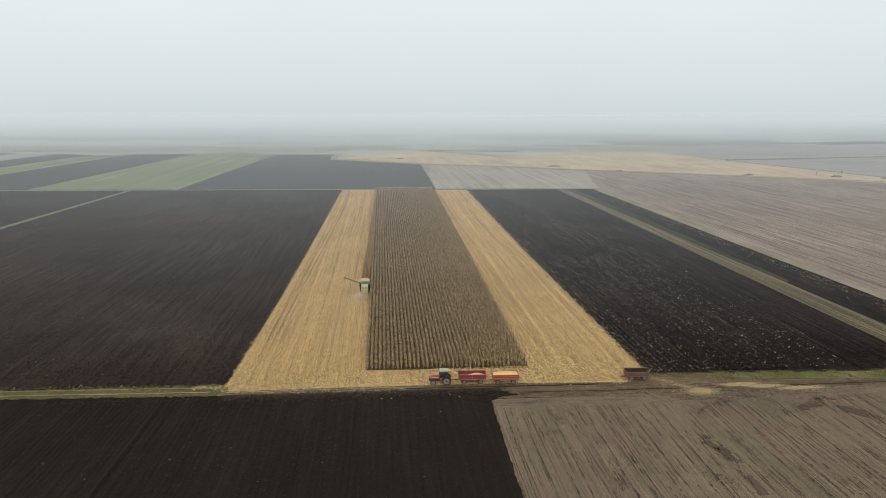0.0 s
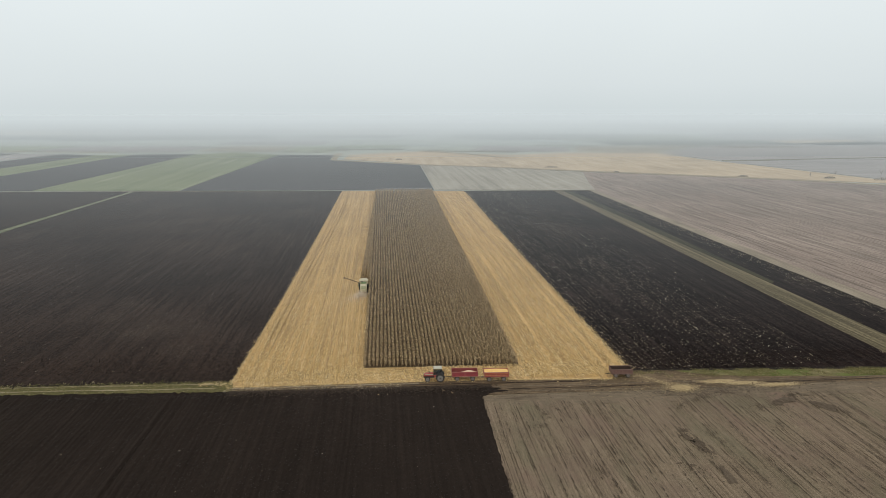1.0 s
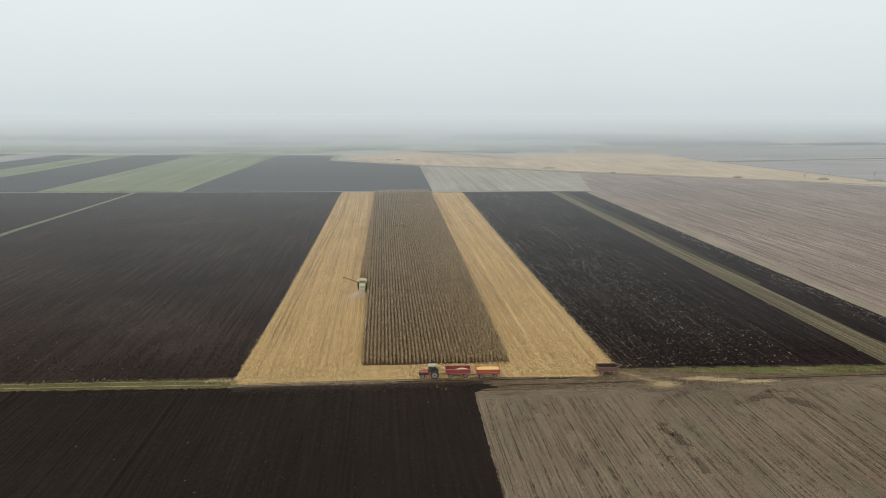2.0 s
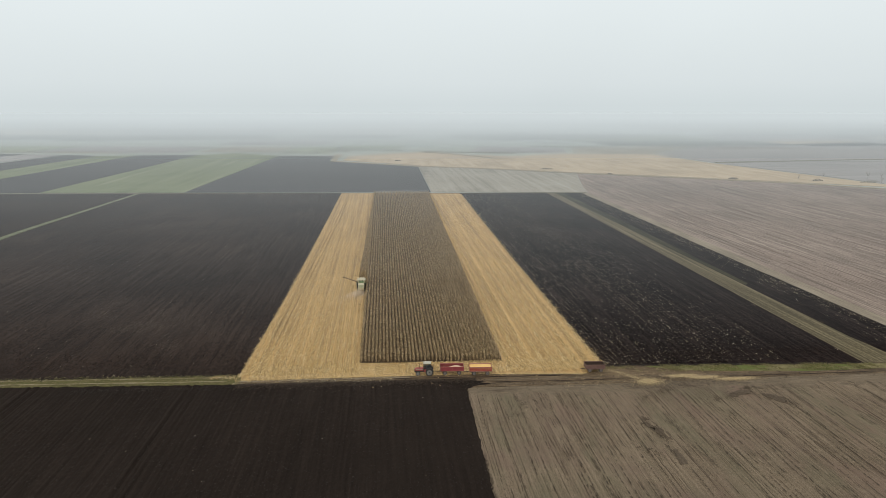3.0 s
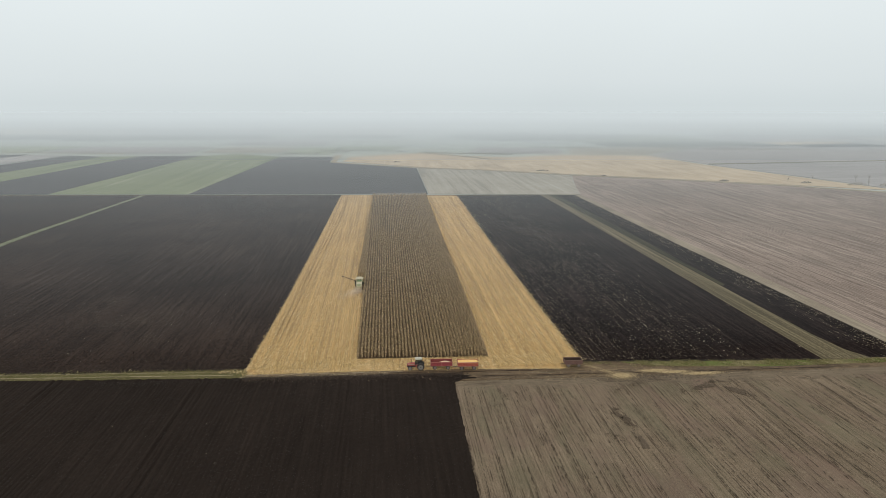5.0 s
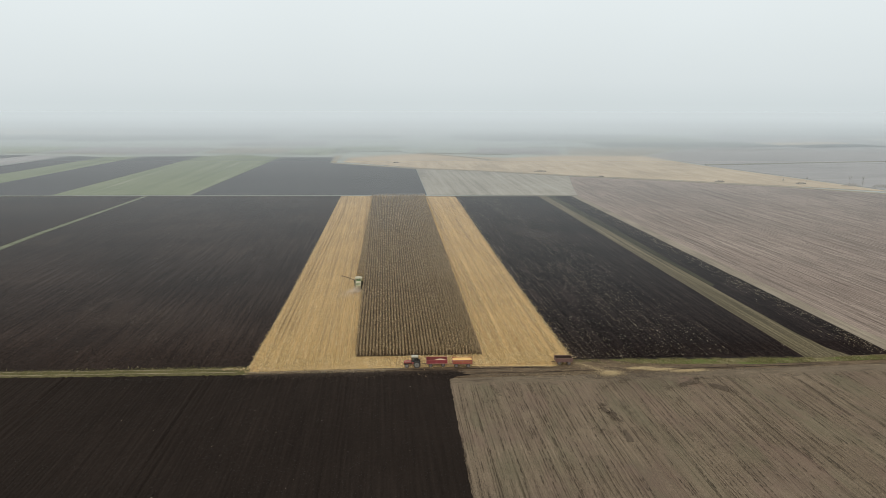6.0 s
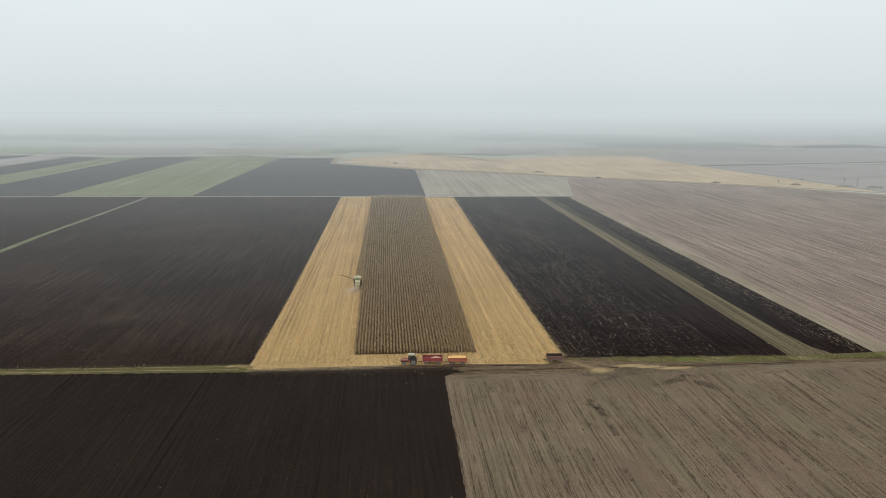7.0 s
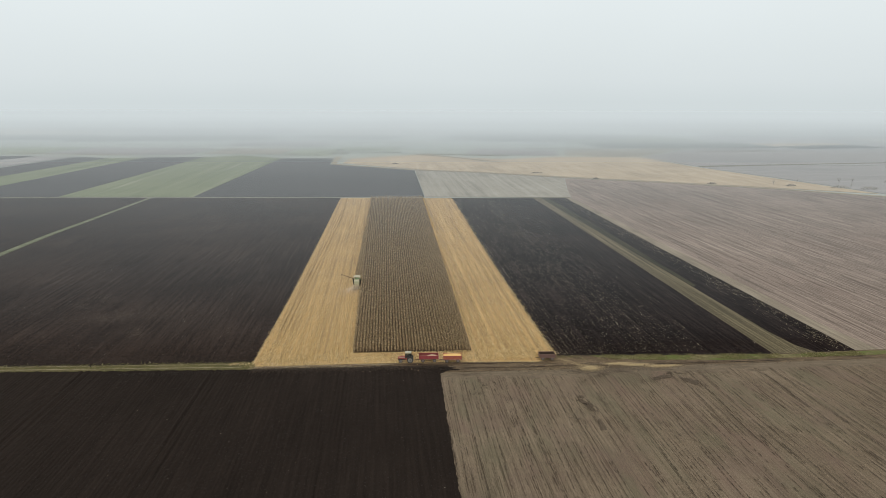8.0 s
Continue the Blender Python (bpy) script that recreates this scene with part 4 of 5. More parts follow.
def build_residue():
    rng = np.random.default_rng(23)
    # pale residue in furrow lines on the ploughed land, in runs
    out = []
    for x in np.arange(57.0, 118, 1.15):
        rich = 1.0 if x < 92 else 0.40 if x < 104 else 0.10
        for _ in range(int(rng.uniform(12, 52) * rich) + 1):
            y0 = -8 + 308 * rng.uniform() ** 0.95
            if math.sin(x * 0.31 + 1.0) + math.sin(y0 * 0.057 + x * 0.13) + rng.normal(0, 0.9) < -0.3:
                continue
            m = int(rng.integers(2, 6)) if rng.uniform() < 0.7 else int(rng.integers(6, 18))
            long = 0.5 if rng.uniform() < 0.35 else 2.4
            out.append(np.stack([x + rng.normal(0, 0.07) + rng.normal(0, 0.06, m), y0 + rng.normal(0, long, m), np.full(m, 0.02)], -1))
    for x in np.arange(132, 143.4, 0.9):
        for _ in range(int(8 + (x - 132) ** 1.7 * 3.0)):
            y0 = rng.uniform(-9, 300)
            m = rng.integers(2, 7)
            out.append(np.stack([x + rng.normal(0, 0.15, m), y0 + rng.normal(0, 0.8, m), np.full(m, 0.02)], -1))
    p = np.concatenate(out)
    p = p[p[:, 1] > -6.0 - 0.06 * (p[:, 0] - 56)]
    flakes("maize_residue", p, 0.34, 0.085, 0.02, M["bright_husks"], "pale maize husks lying in plough furrows", "husks", along=0.45, tilt=0.35)
    flakes("maize_residue", scatter(57, 100, -6, 305, 2200, 0.02, 1.4), 0.4, 0.12, 0.02, M["pale_litter"], "pale maize husks lying in plough furrows", "husks")
    # fine trash worked into the soil along the furrows
    n = 30000
    x = 57.0 + 1.15 * rng.integers(0, 34, n) + rng.normal(0, 0.12, n)
    x = np.where(rng.uniform(size=n) < 0.25, rng.uniform(57, 104, n), x)
    y = -6 + 300 * rng.uniform(0, 1, n) ** 1.1
    keep = np.sin(x * 0.31 + 1.0) + np.sin(y * 0.057 + x * 0.13) + np.sin(y * 0.41 + x * 2.1) + rng.normal(0, 0.7, n) > -0.2
    flakes("maize_residue", np.stack([x, y, np.full(n, 0.02)], -1)[keep], 0.24, 0.06, 0.02, M["trash"], "fine brown trash in plough furrows", "husks", along=0.4, tilt=0.3)
    # rough tilth of the wide black field
    flakes("soil_clods", scatter(-163, -27, 2, 190, 30000, 0.0, 1.5), 0.34, 0.15, 0.0, M["tilth"], "small lumps of dry black soil", "soil", along=0.5, tilt=0.5)
    # turned clods that catch the light
    flakes("soil_clods", scatter(57, 118, -6, 200, 16000, 0.02, 1.4), 0.26, 0.14, 0.0, M["turned_soil"], "lumps of turned black soil", "soil", along=0.6, tilt=0.5)
    # sparse pale bits on the other black fields
    flakes("maize_residue", np.concatenate([scatter(-115, -27, 2, 300, 700, 0.02, 1.4), scatter(-110, 22, -85, -16, 60, 0.12)]), 0.26, 0.07, 0.03, M["pale_litter"], "few pale husks on black soil", "husks")
    # straw on the headland and along the road
    x = rng.uniform(-27, 8, 520)
    flakes("straw_litter", np.stack([x, -9.9 - 0.024 * (x + 26) + rng.normal(0, 0.55, 520), np.full(520, 0.08)], -1), 0.24, 0.09, 0.03, M["pale_litter"], "straw scraps along the road edge", "straw")
    u = rng.uniform(0, 1, 380)
    flakes("straw_litter", np.stack([56.8 + 6.2 * u + rng.normal(0, 0.5, 380), -9.0 - 6.8 * u + rng.normal(0, 0.5 + 0.3 * u, 380), np.full(380, 0.08)], -1), 0.24, 0.08, 0.03, M["straw_heap"], "straw trailed across the headland", "straw", tilt=0.3)
    p = np.stack([rng.normal(58, 9, 520), rng.normal(-14.0, 2.4, 520), np.full(520, 0.1)], -1)
    flakes("straw_litter", p, 0.22, 0.08, 0.03, M["straw_heap"], "straw and cobs spilt on the headland", "straw")
    x = rng.uniform(-27, 56, 1900)
    y = np.interp(x, [-25.6, 0, 28.3, 50.8, 56.1], [-8.1, -8.3, -9.0, -10.8, -8.4]) - rng.exponential(1, 1900) * np.where(x < 8, 0.8, 0.35) + 0.3
    flakes("straw_litter", np.stack([x, y, np.full(1900, 0.09)], -1), 0.26, 0.09, 0.03, M["litter"], "golden straw scraps trodden into the road", "straw")
    x = rng.uniform(-170, -27, 900)
    flakes("straw_litter", np.stack([x, -5.0 - 0.035 * (x + 26) + rng.normal(0, 0.45, 900), np.full(900, 0.03)], -1), 0.4, 0.08, 0.03, M["grass"], "dry stems along the verge edge", "straw", tilt=0.9)
    x = rng.uniform(-33, -26, 130)
    flakes("straw_litter", np.stack([x, -6.4 - 0.045 * (x + 26) + rng.normal(0, 0.6, 130), np.full(130, 0.05)], -1), 0.36, 0.12, 0.03, M["litter"], "spilt straw on the verge", "straw")
    p = np.concatenate([np.stack([rng.uniform(28, 120, 1500), rng.normal(-15.2, 1.5, 1500), np.full(1500, 0.06)], -1), np.stack([rng.normal(68, 9, 900), rng.normal(-18.2, 1.3, 900), np.full(900, 0.06)], -1)])
    flakes("soil_clods", p, 0.26, 0.13, 0.0, M["furrow"], "brown crumbs trodden into the headland", "soil", tilt=0.3)
    # turned soil spilling over the verge edges
    x = np.concatenate([rng.uniform(57, 118, 2600), rng.uniform(-165, -27, 2600)])
    y = np.where(x > 0, np.interp(x, [56, 118.5], [-6.4, -10.2]), np.interp(x, [-164.8, -92.8, -59.2, -26.2], [0.9, -2.7, -4.1, -5.0]))
    flakes("soil_clods", np.stack([x, y + 0.25 - np.abs(rng.normal(0, 0.5, len(x))) * (0.5 + 0.5 * np.sin(x * 0.7) ** 2), np.full(len(x), 0.05)], -1), 0.26, 0.17, 0.0, M["clods"], "lumps of black soil along the grass edge", "soil", tilt=0.5)
    # brown earth trodden into the edge of the near soil
    x = rng.uniform(-26, 26, 4500)
    flakes("soil_clods", np.stack([x, -10.1 - 0.024 * (x + 26) - rng.exponential(0.9, 4500), np.full(4500, 0.1)], -1), 0.30, 0.14, 0.02, M["dark_crumbs"], "brown crumbs at the edge of black soil", "soil", tilt=0.3)
    # clods on the near soil
    p = np.concatenate([scatter(-110, 23, -85, -12, 9000, 0.07), np.stack([rng.uniform(-60, 23, 1500), np.zeros(1500), np.full(1500, 0.08)], -1)])
    late = p[:, 1] == 0
    p = np.concatenate([p, np.stack([rng.normal(25.3, 1.3, 250), rng.normal(-13.6, 1.1, 250), np.full(250, 0.08)], -1)])
    late = np.concatenate([late, np.zeros(250, bool)])
    p[late, 1] = -10.9 - 0.024 * (p[late, 0] + 26) - np.abs(rng.normal(0, 1.2, late.sum()))
    flakes("soil_clods", p, 0.20, 0.14, 0.02, M["clods"], "lumps of turned black soil", "soil", tilt=0.6)
    flakes("soil_clods", np.concatenate([scatter(62, 92, -27, -19, 300, 0.05), scatter(25, 120, -80, -20, 500, 0.04)] + [
        np.stack([rng.normal(cx, sx, m) + lean * (q := rng.normal(0, sy, m)), cy + q, np.full(m, 0.05)], -1) for cx, cy, sx, sy, lean, m in
        ((55.6, -35.0, 0.55, 1.0, 0.2, 420), (56.6, -39.6, 0.5, 1.6, 0.0, 420), (76.0, -26.0, 1.6, 0.7, 0.8, 260), (80.0, -24.3, 1.9, 0.5, 0.8, 260), (84.0, -21.6, 0.9, 0.7, 0.6, 160), (86.5, -26.8, 0.9, 0.9, -0.5, 240), (60.5, -24.0, 0.8, 0.9, 0.8, 130), (65.0, -21.5, 0.9, 0.9, 0.9, 150), (31.5, -30.0, 1.2, 0.6, 0, 60), (33.8, -25.0, 0.5, 1.8, -0.2, 110), (36.5, -24.0, 0.3, 1.3, -0.2, 70), (52.5, -46.5, 0.8, 1.4, -0.5, 110), (60.5, -37.0, 0.5, 1.6, -0.3, 90))]), 0.17, 0.11, 0.0, M["grey_clods"], "dark damp clods on grey soil", "soil", tilt=0.5)


def damp_patches():
    """Low damp places in the grey field, with crumbled edges."""
    rng = np.random.default_rng(61)
    for k, (cx, cy, lx, ly, turn) in enumerate(((55.6, -35.4, 0.8, 2.6, 8), (57.0, -39.7, 1.0, 2.3, 20), (86.6, -27.0, 1.3, 2.4, 28), (56.4, -48.8, 0.7, 2.6, -6), (80.2, -24.2, 3.6, 0.9, 24))):
        n = 34
        c, q = math.cos(radians(turn)), math.sin(radians(turn))
        pts = []
        for i in range(n):
            a = i * math.tau / n
            r = 1 + 0.16 * math.sin(3 * a + k) + rng.uniform(-0.16, 0.16)
            x, y = lx * r * math.cos(a), ly * r * math.sin(a)
            pts.append((cx + x * c - y * q, cy + x * q + y * c))
        slab("damp_patch", pts, 0.095, M["damp_soil"], "dark damp patch in grey tilled soil", "soil", 0.1)


def build_furrows():
    """Broken dark drill furrows: short runs of turned lumps on grey soil, long slits on the brown field."""
    rng = np.random.default_rng(91)
    out = []
    x = 24.6
    while x < 150:
        x += rng.uniform(0.25, 0.6) if rng.uniform() < 0.45 else rng.uniform(0.8, 2.0)
        deep = rng.uniform(0.1, 1.0) ** 1.3
        wide = rng.uniform(0.02, 0.05)
        for y0 in np.arange(-92, -19, 4.0):
            if rng.uniform() < deep:
                m = int(rng.integers(8, 18))
                out.append(np.stack([x + 0.018 * (y0 + 17) + rng.normal(0, wide, m), y0 + rng.uniform(0, 4.2, m), np.full(m, 0.075)], -1))
    p = np.concatenate(out)
    p = p[p[:, 1] < -20.4]
    flakes("furrow_clods", p, 0.75, 0.065, 0.02, M["furrow"], "dark brown crumbs in the drill furrows", "soil", along=0.12, tilt=0.15)
    verts, faces = [], []
    for x in np.arange(152.5, 480, 1.45):
        x = x + rng.uniform(-0.5, 0.5)
        top = float(np.interp(x, [152, 177, 255, 327, 373, 555], [330, 425, 384, 336, 293, 156])) - 6
        y = -8.5 - 0.118 * (x - 151)
        while y < top:
            run, gap, half = rng.uniform(4, 34), rng.exponential(12.0), rng.uniform(0.07, 0.2)
            end = min(top, y + run)
            n = len(verts)
            bend = rng.normal(0, 0.12)
            verts += [(x - half, y, 0.015), (x + half, y, 0.015), (x + bend + half, end, 0.015), (x + bend - half, end, 0.015)]
            faces.append((n, n + 1, n + 2, n + 3))
            y = end + gap
    tagged(mesh_object("furrow_lines", verts, faces, M["red_furrow"]), "thin dark furrows between rows of brown stubble", "furrow", kind="stuff")


def straw_pile(cx, cy, lx, ly, high, seed):
    rng = np.random.default_rng(seed)
    bm = bmesh.new()
    n, rings = 28, 5
    wob = [1 + 0.25 * math.sin(3 * k * math.tau / n + seed) + rng.uniform(-0.28, 0.28) for k in range(n)]
    rows = []
    for j in range(rings):
        r = 1 - j / rings
        rows.append([bm.verts.new((lx * r * wob[k] * math.cos(k * math.tau / n), ly * r * wob[k] * math.sin(k * math.tau / n), high * (1 - r ** 1.6) + (rng.uniform(-0.03, 0.03) if j else -0.02))) for k in range(n)])
    top = bm.verts.new((0, 0, high))
    for j in range(rings - 1):
        for k in range(n):
            bm.faces.new((rows[j][k], rows[j][(k + 1) % n], rows[j + 1][(k + 1) % n], rows[j + 1][k]))
    for k in range(n):
        bm.faces.new((rows[-1][k], rows[-1][(k + 1) % n], top))
    ob = part("straw_pile", bm, M["brown_earth"], None)
    ob.location = (cx, cy, 0.05)
    tagged(ob, "low spread heap of pale straw on the headland", "straw", "straw heaps on the headland")
    m = 4200
    a, r = rng.uniform(0, math.tau, m), np.abs(rng.normal(0, 0.85, m))
    p = np.stack([lx * r * np.cos(a), ly * r * np.sin(a), high * np.clip(1 - r ** 1.6, 0, 1)], -1)
    flakes("loose_straw", p, 0.22, 0.07, 0.02, M["straw_heap"], parent=ob, tilt=0.25)


def build_grass():
    """Tufts of blades on the verges, joined."""
    rng = np.random.default_rng(31)
    x1 = rng.uniform(-170, -26, 5200)
    y1 = -5.1 - 0.035 * (x1 + 26) - rng.uniform(0, 1, 5200) ** 1.5 * 4.5
    x2 = rng.uniform(63, 145, 12000)
    y2 = -6.5 - 0.058 * (x2 - 57) - rng.uniform(0, 1, 12000) ** 1.4 * 4.2
    y2 = np.where(x2 > 115, -10.4 - rng.uniform(0, 1, 12000) * 3.4, y2)
    x3, y3 = rng.uniform(55.0, 75.0, 500), rng.normal(-8.0, 0.6, 500)
    p = np.concatenate([np.stack([x1, y1], -1), np.stack([x2, y2], -1), np.stack([x3, y3], -1)])
    clump = np.sin(p[:, 0] * 0.55) + np.sin(p[:, 0] * 0.23 + 1.7) + 0.8 * np.sin(p[:, 0] * 1.37 + p[:, 1])
    p = p[(p[:, 0] < 0) | (clump + rng.normal(0, 0.8, len(p)) > 0.2)]
    n, k = len(p), 4
    v = np.zeros((n, k, 3, 3))
    for j in range(k):
        a = rng.uniform(0, math.tau, n)
        h, w, d = rng.uniform(0.06, 0.24, n), rng.uniform(0.03, 0.07, n), rng.uniform(0.08, 0.34, n)
        for q, (s, up) in enumerate(((-1, 0), (1, 0), (0, 1))):
            v[:, j, q, 0] = p[:, 0] - np.sin(a) * s * w + np.cos(a) * up * d
            v[:, j, q, 1] = p[:, 1] + np.cos(a) * s * w + np.sin(a) * up * d
            v[:, j, q, 2] = 0.04 + up * h
    faces = np.arange(n * k * 3).reshape(-1, 3)
    tagged(mesh_object("grass_tufts", v.reshape(-1, 3).tolist(), faces.tolist(), M["grass"]), "dry and green grass tufts on the verges", "grass", kind="stuff")


build_maize()
cut_bunches = build_cut_bunches()
build_stubble()
build_residue()
build_grass()
build_furrows()
damp_patches()
straw_pile(63.8, -16.5, 2.1, 1.25, 0.14, 1)
straw_pile(72.4, -14.0, 2.2, 0.55, 0.06, 2)
straw_pile(77.2, -15.2, 2.2, 0.5, 0.05, 3)
straw_pile(83.4, -16.6, 3.0, 0.6, 0.07, 4)


# ---------------------------------------------------------------- bushes and trees far off
def bush(x, y, wide, deep, high, seed, label="dull leafless bush in the haze"):
    rng = random.Random(seed)
    ob = new("bush", None)
    ob.location = (x, y, 0)
    tagged(ob, label, "bush")
    bm = bmesh.new()
    for _ in range(9):
        a = rng.uniform(0, math.tau)
        tube(bm, (0, 0, -0.2), (math.cos(a) * wide * 0.3, math.sin(a) * deep * 0.3, high * 0.7), 0.07, 0.02, 5)
    part("stem", bm, M["twigs"], ob)
    v, f = [], []
    for _ in range(420):
        a, r = rng.uniform(0, math.tau), math.sqrt(rng.random())
        z = high * rng.uniform(0.1, 1.0) * (1 - 0.55 * r * r) * rng.uniform(0.7, 1.1)
        c = Vector((math.cos(a) * r * wide / 2, math.sin(a) * r * deep / 2, z))
        s = rng.uniform(0.15, 0.4)
        b = len(v)
        for _k in range(4):
            v.append(tuple(c + Vector((rng.uniform(-s, s), rng.uniform(-s, s), rng.uniform(-s, s)))))
        f += [(b, b + 1, b + 2), (b, b + 2, b + 3)]
    mesh_object("crown", v, f, M["bush"], ob)
    return ob


def bare_tree(x, y, high, seed):
    rng = random.Random(seed)
    ob = new("tree", None)
    ob.location = (x, y, 0)
    tagged(ob, "small bare grey tree beside a field path", "tree", "trees along the path")
    bm = bmesh.new()
    tube(bm, (0, 0, -0.2), (0.1, 0, high * 0.45), 0.16, 0.09, 7)
    part("trunk", bm, M["twigs"], ob)
    bm = bmesh.new()
    v, f = [], []
    for _ in range(12):
        a, t = rng.uniform(0, math.tau), rng.uniform(0.25, 0.45)
        p = Vector((0.1 * t, 0, high * t))
        q = p + Vector((math.cos(a) * high * rng.uniform(0.12, 0.3), math.sin(a) * high * rng.uniform(0.12, 0.3), high * rng.uniform(0.2, 0.5)))
        tube(bm, p, q, 0.07, 0.02, 5)
        for _k in range(36):
            w = p.lerp(q, rng.uniform(0.4, 1.0))
            e = w + Vector((rng.uniform(-1, 1), rng.uniform(-1, 1), rng.uniform(-0.2, 1))) * high * 0.11
            b = len(v)
            v += [tuple(w), tuple(w + Vector((0.05, 0.05, 0))), tuple(e)]
            f.append((b, b + 1, b + 2))
    part("limbs", bm, M["twigs"], ob)
    mesh_object("crown", v, f, M["bush"], ob)
    return ob


for n, (x, y, w, d, h) in enumerate(((161, 481, 13, 4, 1.6), (23, 591, 7, 4, 1.6), (294, 383, 9, 3, 1.5), (205, 428, 5, 3, 1.4), (-77, 720, 7, 5, 3.5), (-58, 748, 18, 8, 2.5), (-42, 746, 10, 6, 4.0), (-110, 735, 16, 6, 1.8),
                                     (-257, 855, 26, 12, 2.0), (-229, 832, 26, 12, 2.0), (-211, 816, 18, 8, 1.6), (386, 346, 16, 6, 2.6), (405, 336, 16, 6, 2.8), (423, 321, 14, 6, 2.6), (354, 363, 9, 4, 2.0), (445, 316, 14, 7, 3.0))):
    bush(x, y, w, d, h, 40 + n)
for n, (x, y, h) in enumerate(((345, 374, 5.0), (370, 380, 5.5), (402, 370, 7.5), (413, 369, 7.0), (395, 345, 5.0), (-47, 757, 6.0), (-39, 756, 5.6), (-53, 761, 5.4), (435, 359, 7.0))):
    bare_tree(x, y, h, 80 + n)


# ---------------------------------------------------------------- vehicles
def tractor():
    """Faces +x, foot at the origin between the axles."""
    t = new("tractor", None)
    tagged(t, "red tractor with cream cab roof and pale wheel rims", "tractor")
    bm = bmesh.new()
    prism(bm, [(0.15, 0.95), (0.15, 1.62), (1.35, 1.55), (1.88, 1.38), (1.95, 0.95)], -0.36, 0.36, 0.06)
    hood = part("hood", bm, M["red"], t, "faded red engine hood")
    for y in (-0.37, 0.37):
        bm = bmesh.new()
        box(bm, 0.95, y, 1.33, 1.5, 0.02, 0.14, 0.005)
        part("stripe", bm, M["cream"], hood, "cream side stripe")
    bm = bmesh.new()
    box(bm, 1.97, 0, 1.17, 0.06, 0.58, 0.42, 0.02)
    for k in range(5):
        box(bm, 2.01, 0, 1.01 + k * 0.08, 0.03, 0.54, 0.03, 0)
    part("grille", bm, M["black_metal"], t)
    bm = bmesh.new()
    box(bm, 0.9, 0, 0.78, 2.3, 0.42, 0.36, 0.04)
    box(bm, -1.0, 0, 0.80, 1.2, 0.55, 0.5, 0.05)
    box(bm, 1.25, 0, 0.52, 0.18, 1.35, 0.16, 0.02)
    box(bm, -1.15, 0, 0.78, 0.24, 1.45, 0.24, 0.03)
    part("chassis", bm, M["black_metal"], t)
    cab = bmesh.new()
    for x in (-1.45, 0.10):
        for y in (-0.68, 0.68):
            box(cab, x, y, 1.75, 0.07, 0.07, 1.65, 0.01, (0, 2 if x > 0 else -3, 0))
    box(cab, -0.68, 0, 1.02, 1.6, 1.38, 0.12, 0.02)
    box(cab, -0.75, 0, 1.30, 0.5, 0.5, 0.16, 0.04)
    box(cab, -0.98, 0, 1.62, 0.14, 0.48, 0.55, 0.05)
    tube(cab, (-0.05, 0, 1.15), (-0.30, 0, 1.68), 0.03)
    c = part("cab", cab, M["black_metal"], t, "dark framed tractor cab")
    for pos, size in (((-0.68, -0.69, 1.95), (1.42, 0.012, 1.05)), ((-0.68, 0.69, 1.95), (1.42, 0.012, 1.05)), ((0.11, 0, 1.98), (0.012, 1.25, 1.0)), ((-1.46, 0, 1.98), (0.012, 1.25, 0.95))):
        bm = bmesh.new()
        box(bm, *pos, *size, 0)
        part("window", bm, M["glass"], c)
    for y in (-0.68, 0.68):
        bm = bmesh.new()
        prism(bm, [(-1.45, 1.05), (-1.45, 1.42), (-0.5, 1.42), (0.08, 1.30), (0.08, 0.85), (-0.5, 0.85)], y - 0.025, y + 0.025, 0.01)
        part("door_panel", bm, M["red"], t, "faded red cab panel")
    bm = bmesh.new()
    box(bm, 0.02, 0, 1.66, 0.10, 0.70, 0.14, 0.03)
    box(bm, -0.04, 0.72, 2.0, 0.05, 0.12, 0.26, 0.02)
    box(bm, -0.04, -0.72, 2.0, 0.05, 0.12, 0.26, 0.02)
    part("mirrors", bm, M["black_metal"], t)
    bm = bmesh.new()
    box(bm, -0.68, 0, 2.62, 1.62, 1.45, 0.13, 0.05)
    box(bm, -0.68, 0, 2.72, 1.2, 1.0, 0.07, 0.03)
    part("cab_roof", bm, M["cream"], t, "cream cab roof")
    for y in (-0.82, 0.82):
        bm = bmesh.new()
        arc = [(-1.15 + 0.90 * math.cos(radians(a)), 0.80 + 0.90 * math.sin(radians(a))) for a in range(20, 171, 15)]
        prism(bm, arc + [(-1.15 + 0.83 * math.cos(radians(a)), 0.80 + 0.83 * math.sin(radians(a))) for a in range(170, 19, -15)], y - 0.24, y + 0.24, 0)
        part("fender", bm, M["black_metal"], t)
    bm = bmesh.new()
    tube(bm, (0.95, 0.25, 1.5), (0.95, 0.25, 2.0), 0.055)
    tube(bm, (0.95, 0.25, 2.0), (0.95, 0.25, 2.55), 0.032)
    part("exhaust_pipe", bm, M["black_metal"], t)
    for y in (-0.24, 0.24):
        bm = bmesh.new()
        tube(bm, (1.95, y, 1.46), (2.02, y, 1.46), 0.09, 0.08)
        part("headlight", bm, M["rim_grey"], t)
    big = wheel_meshes(t, 0.80, 0.42, M["rim_grey"], 20)
    big.matrix_basis = pose(-1.15, -0.82, 0.80)
    copy_part(big, pose(-1.15, 0.82, 0.80))
    small = wheel_meshes(t, 0.50, 0.26, M["rim_grey"], 16)
    small.matrix_basis = pose(1.28, -0.75, 0.50)
    copy_part(small, pose(1.28, 0.75, 0.50))
    bm = bmesh.new()
    box(bm, -1.75, 0, 0.55, 0.45, 0.12, 0.10, 0.02)
    part("hitch", bm, M["black_metal"], t)
    return t


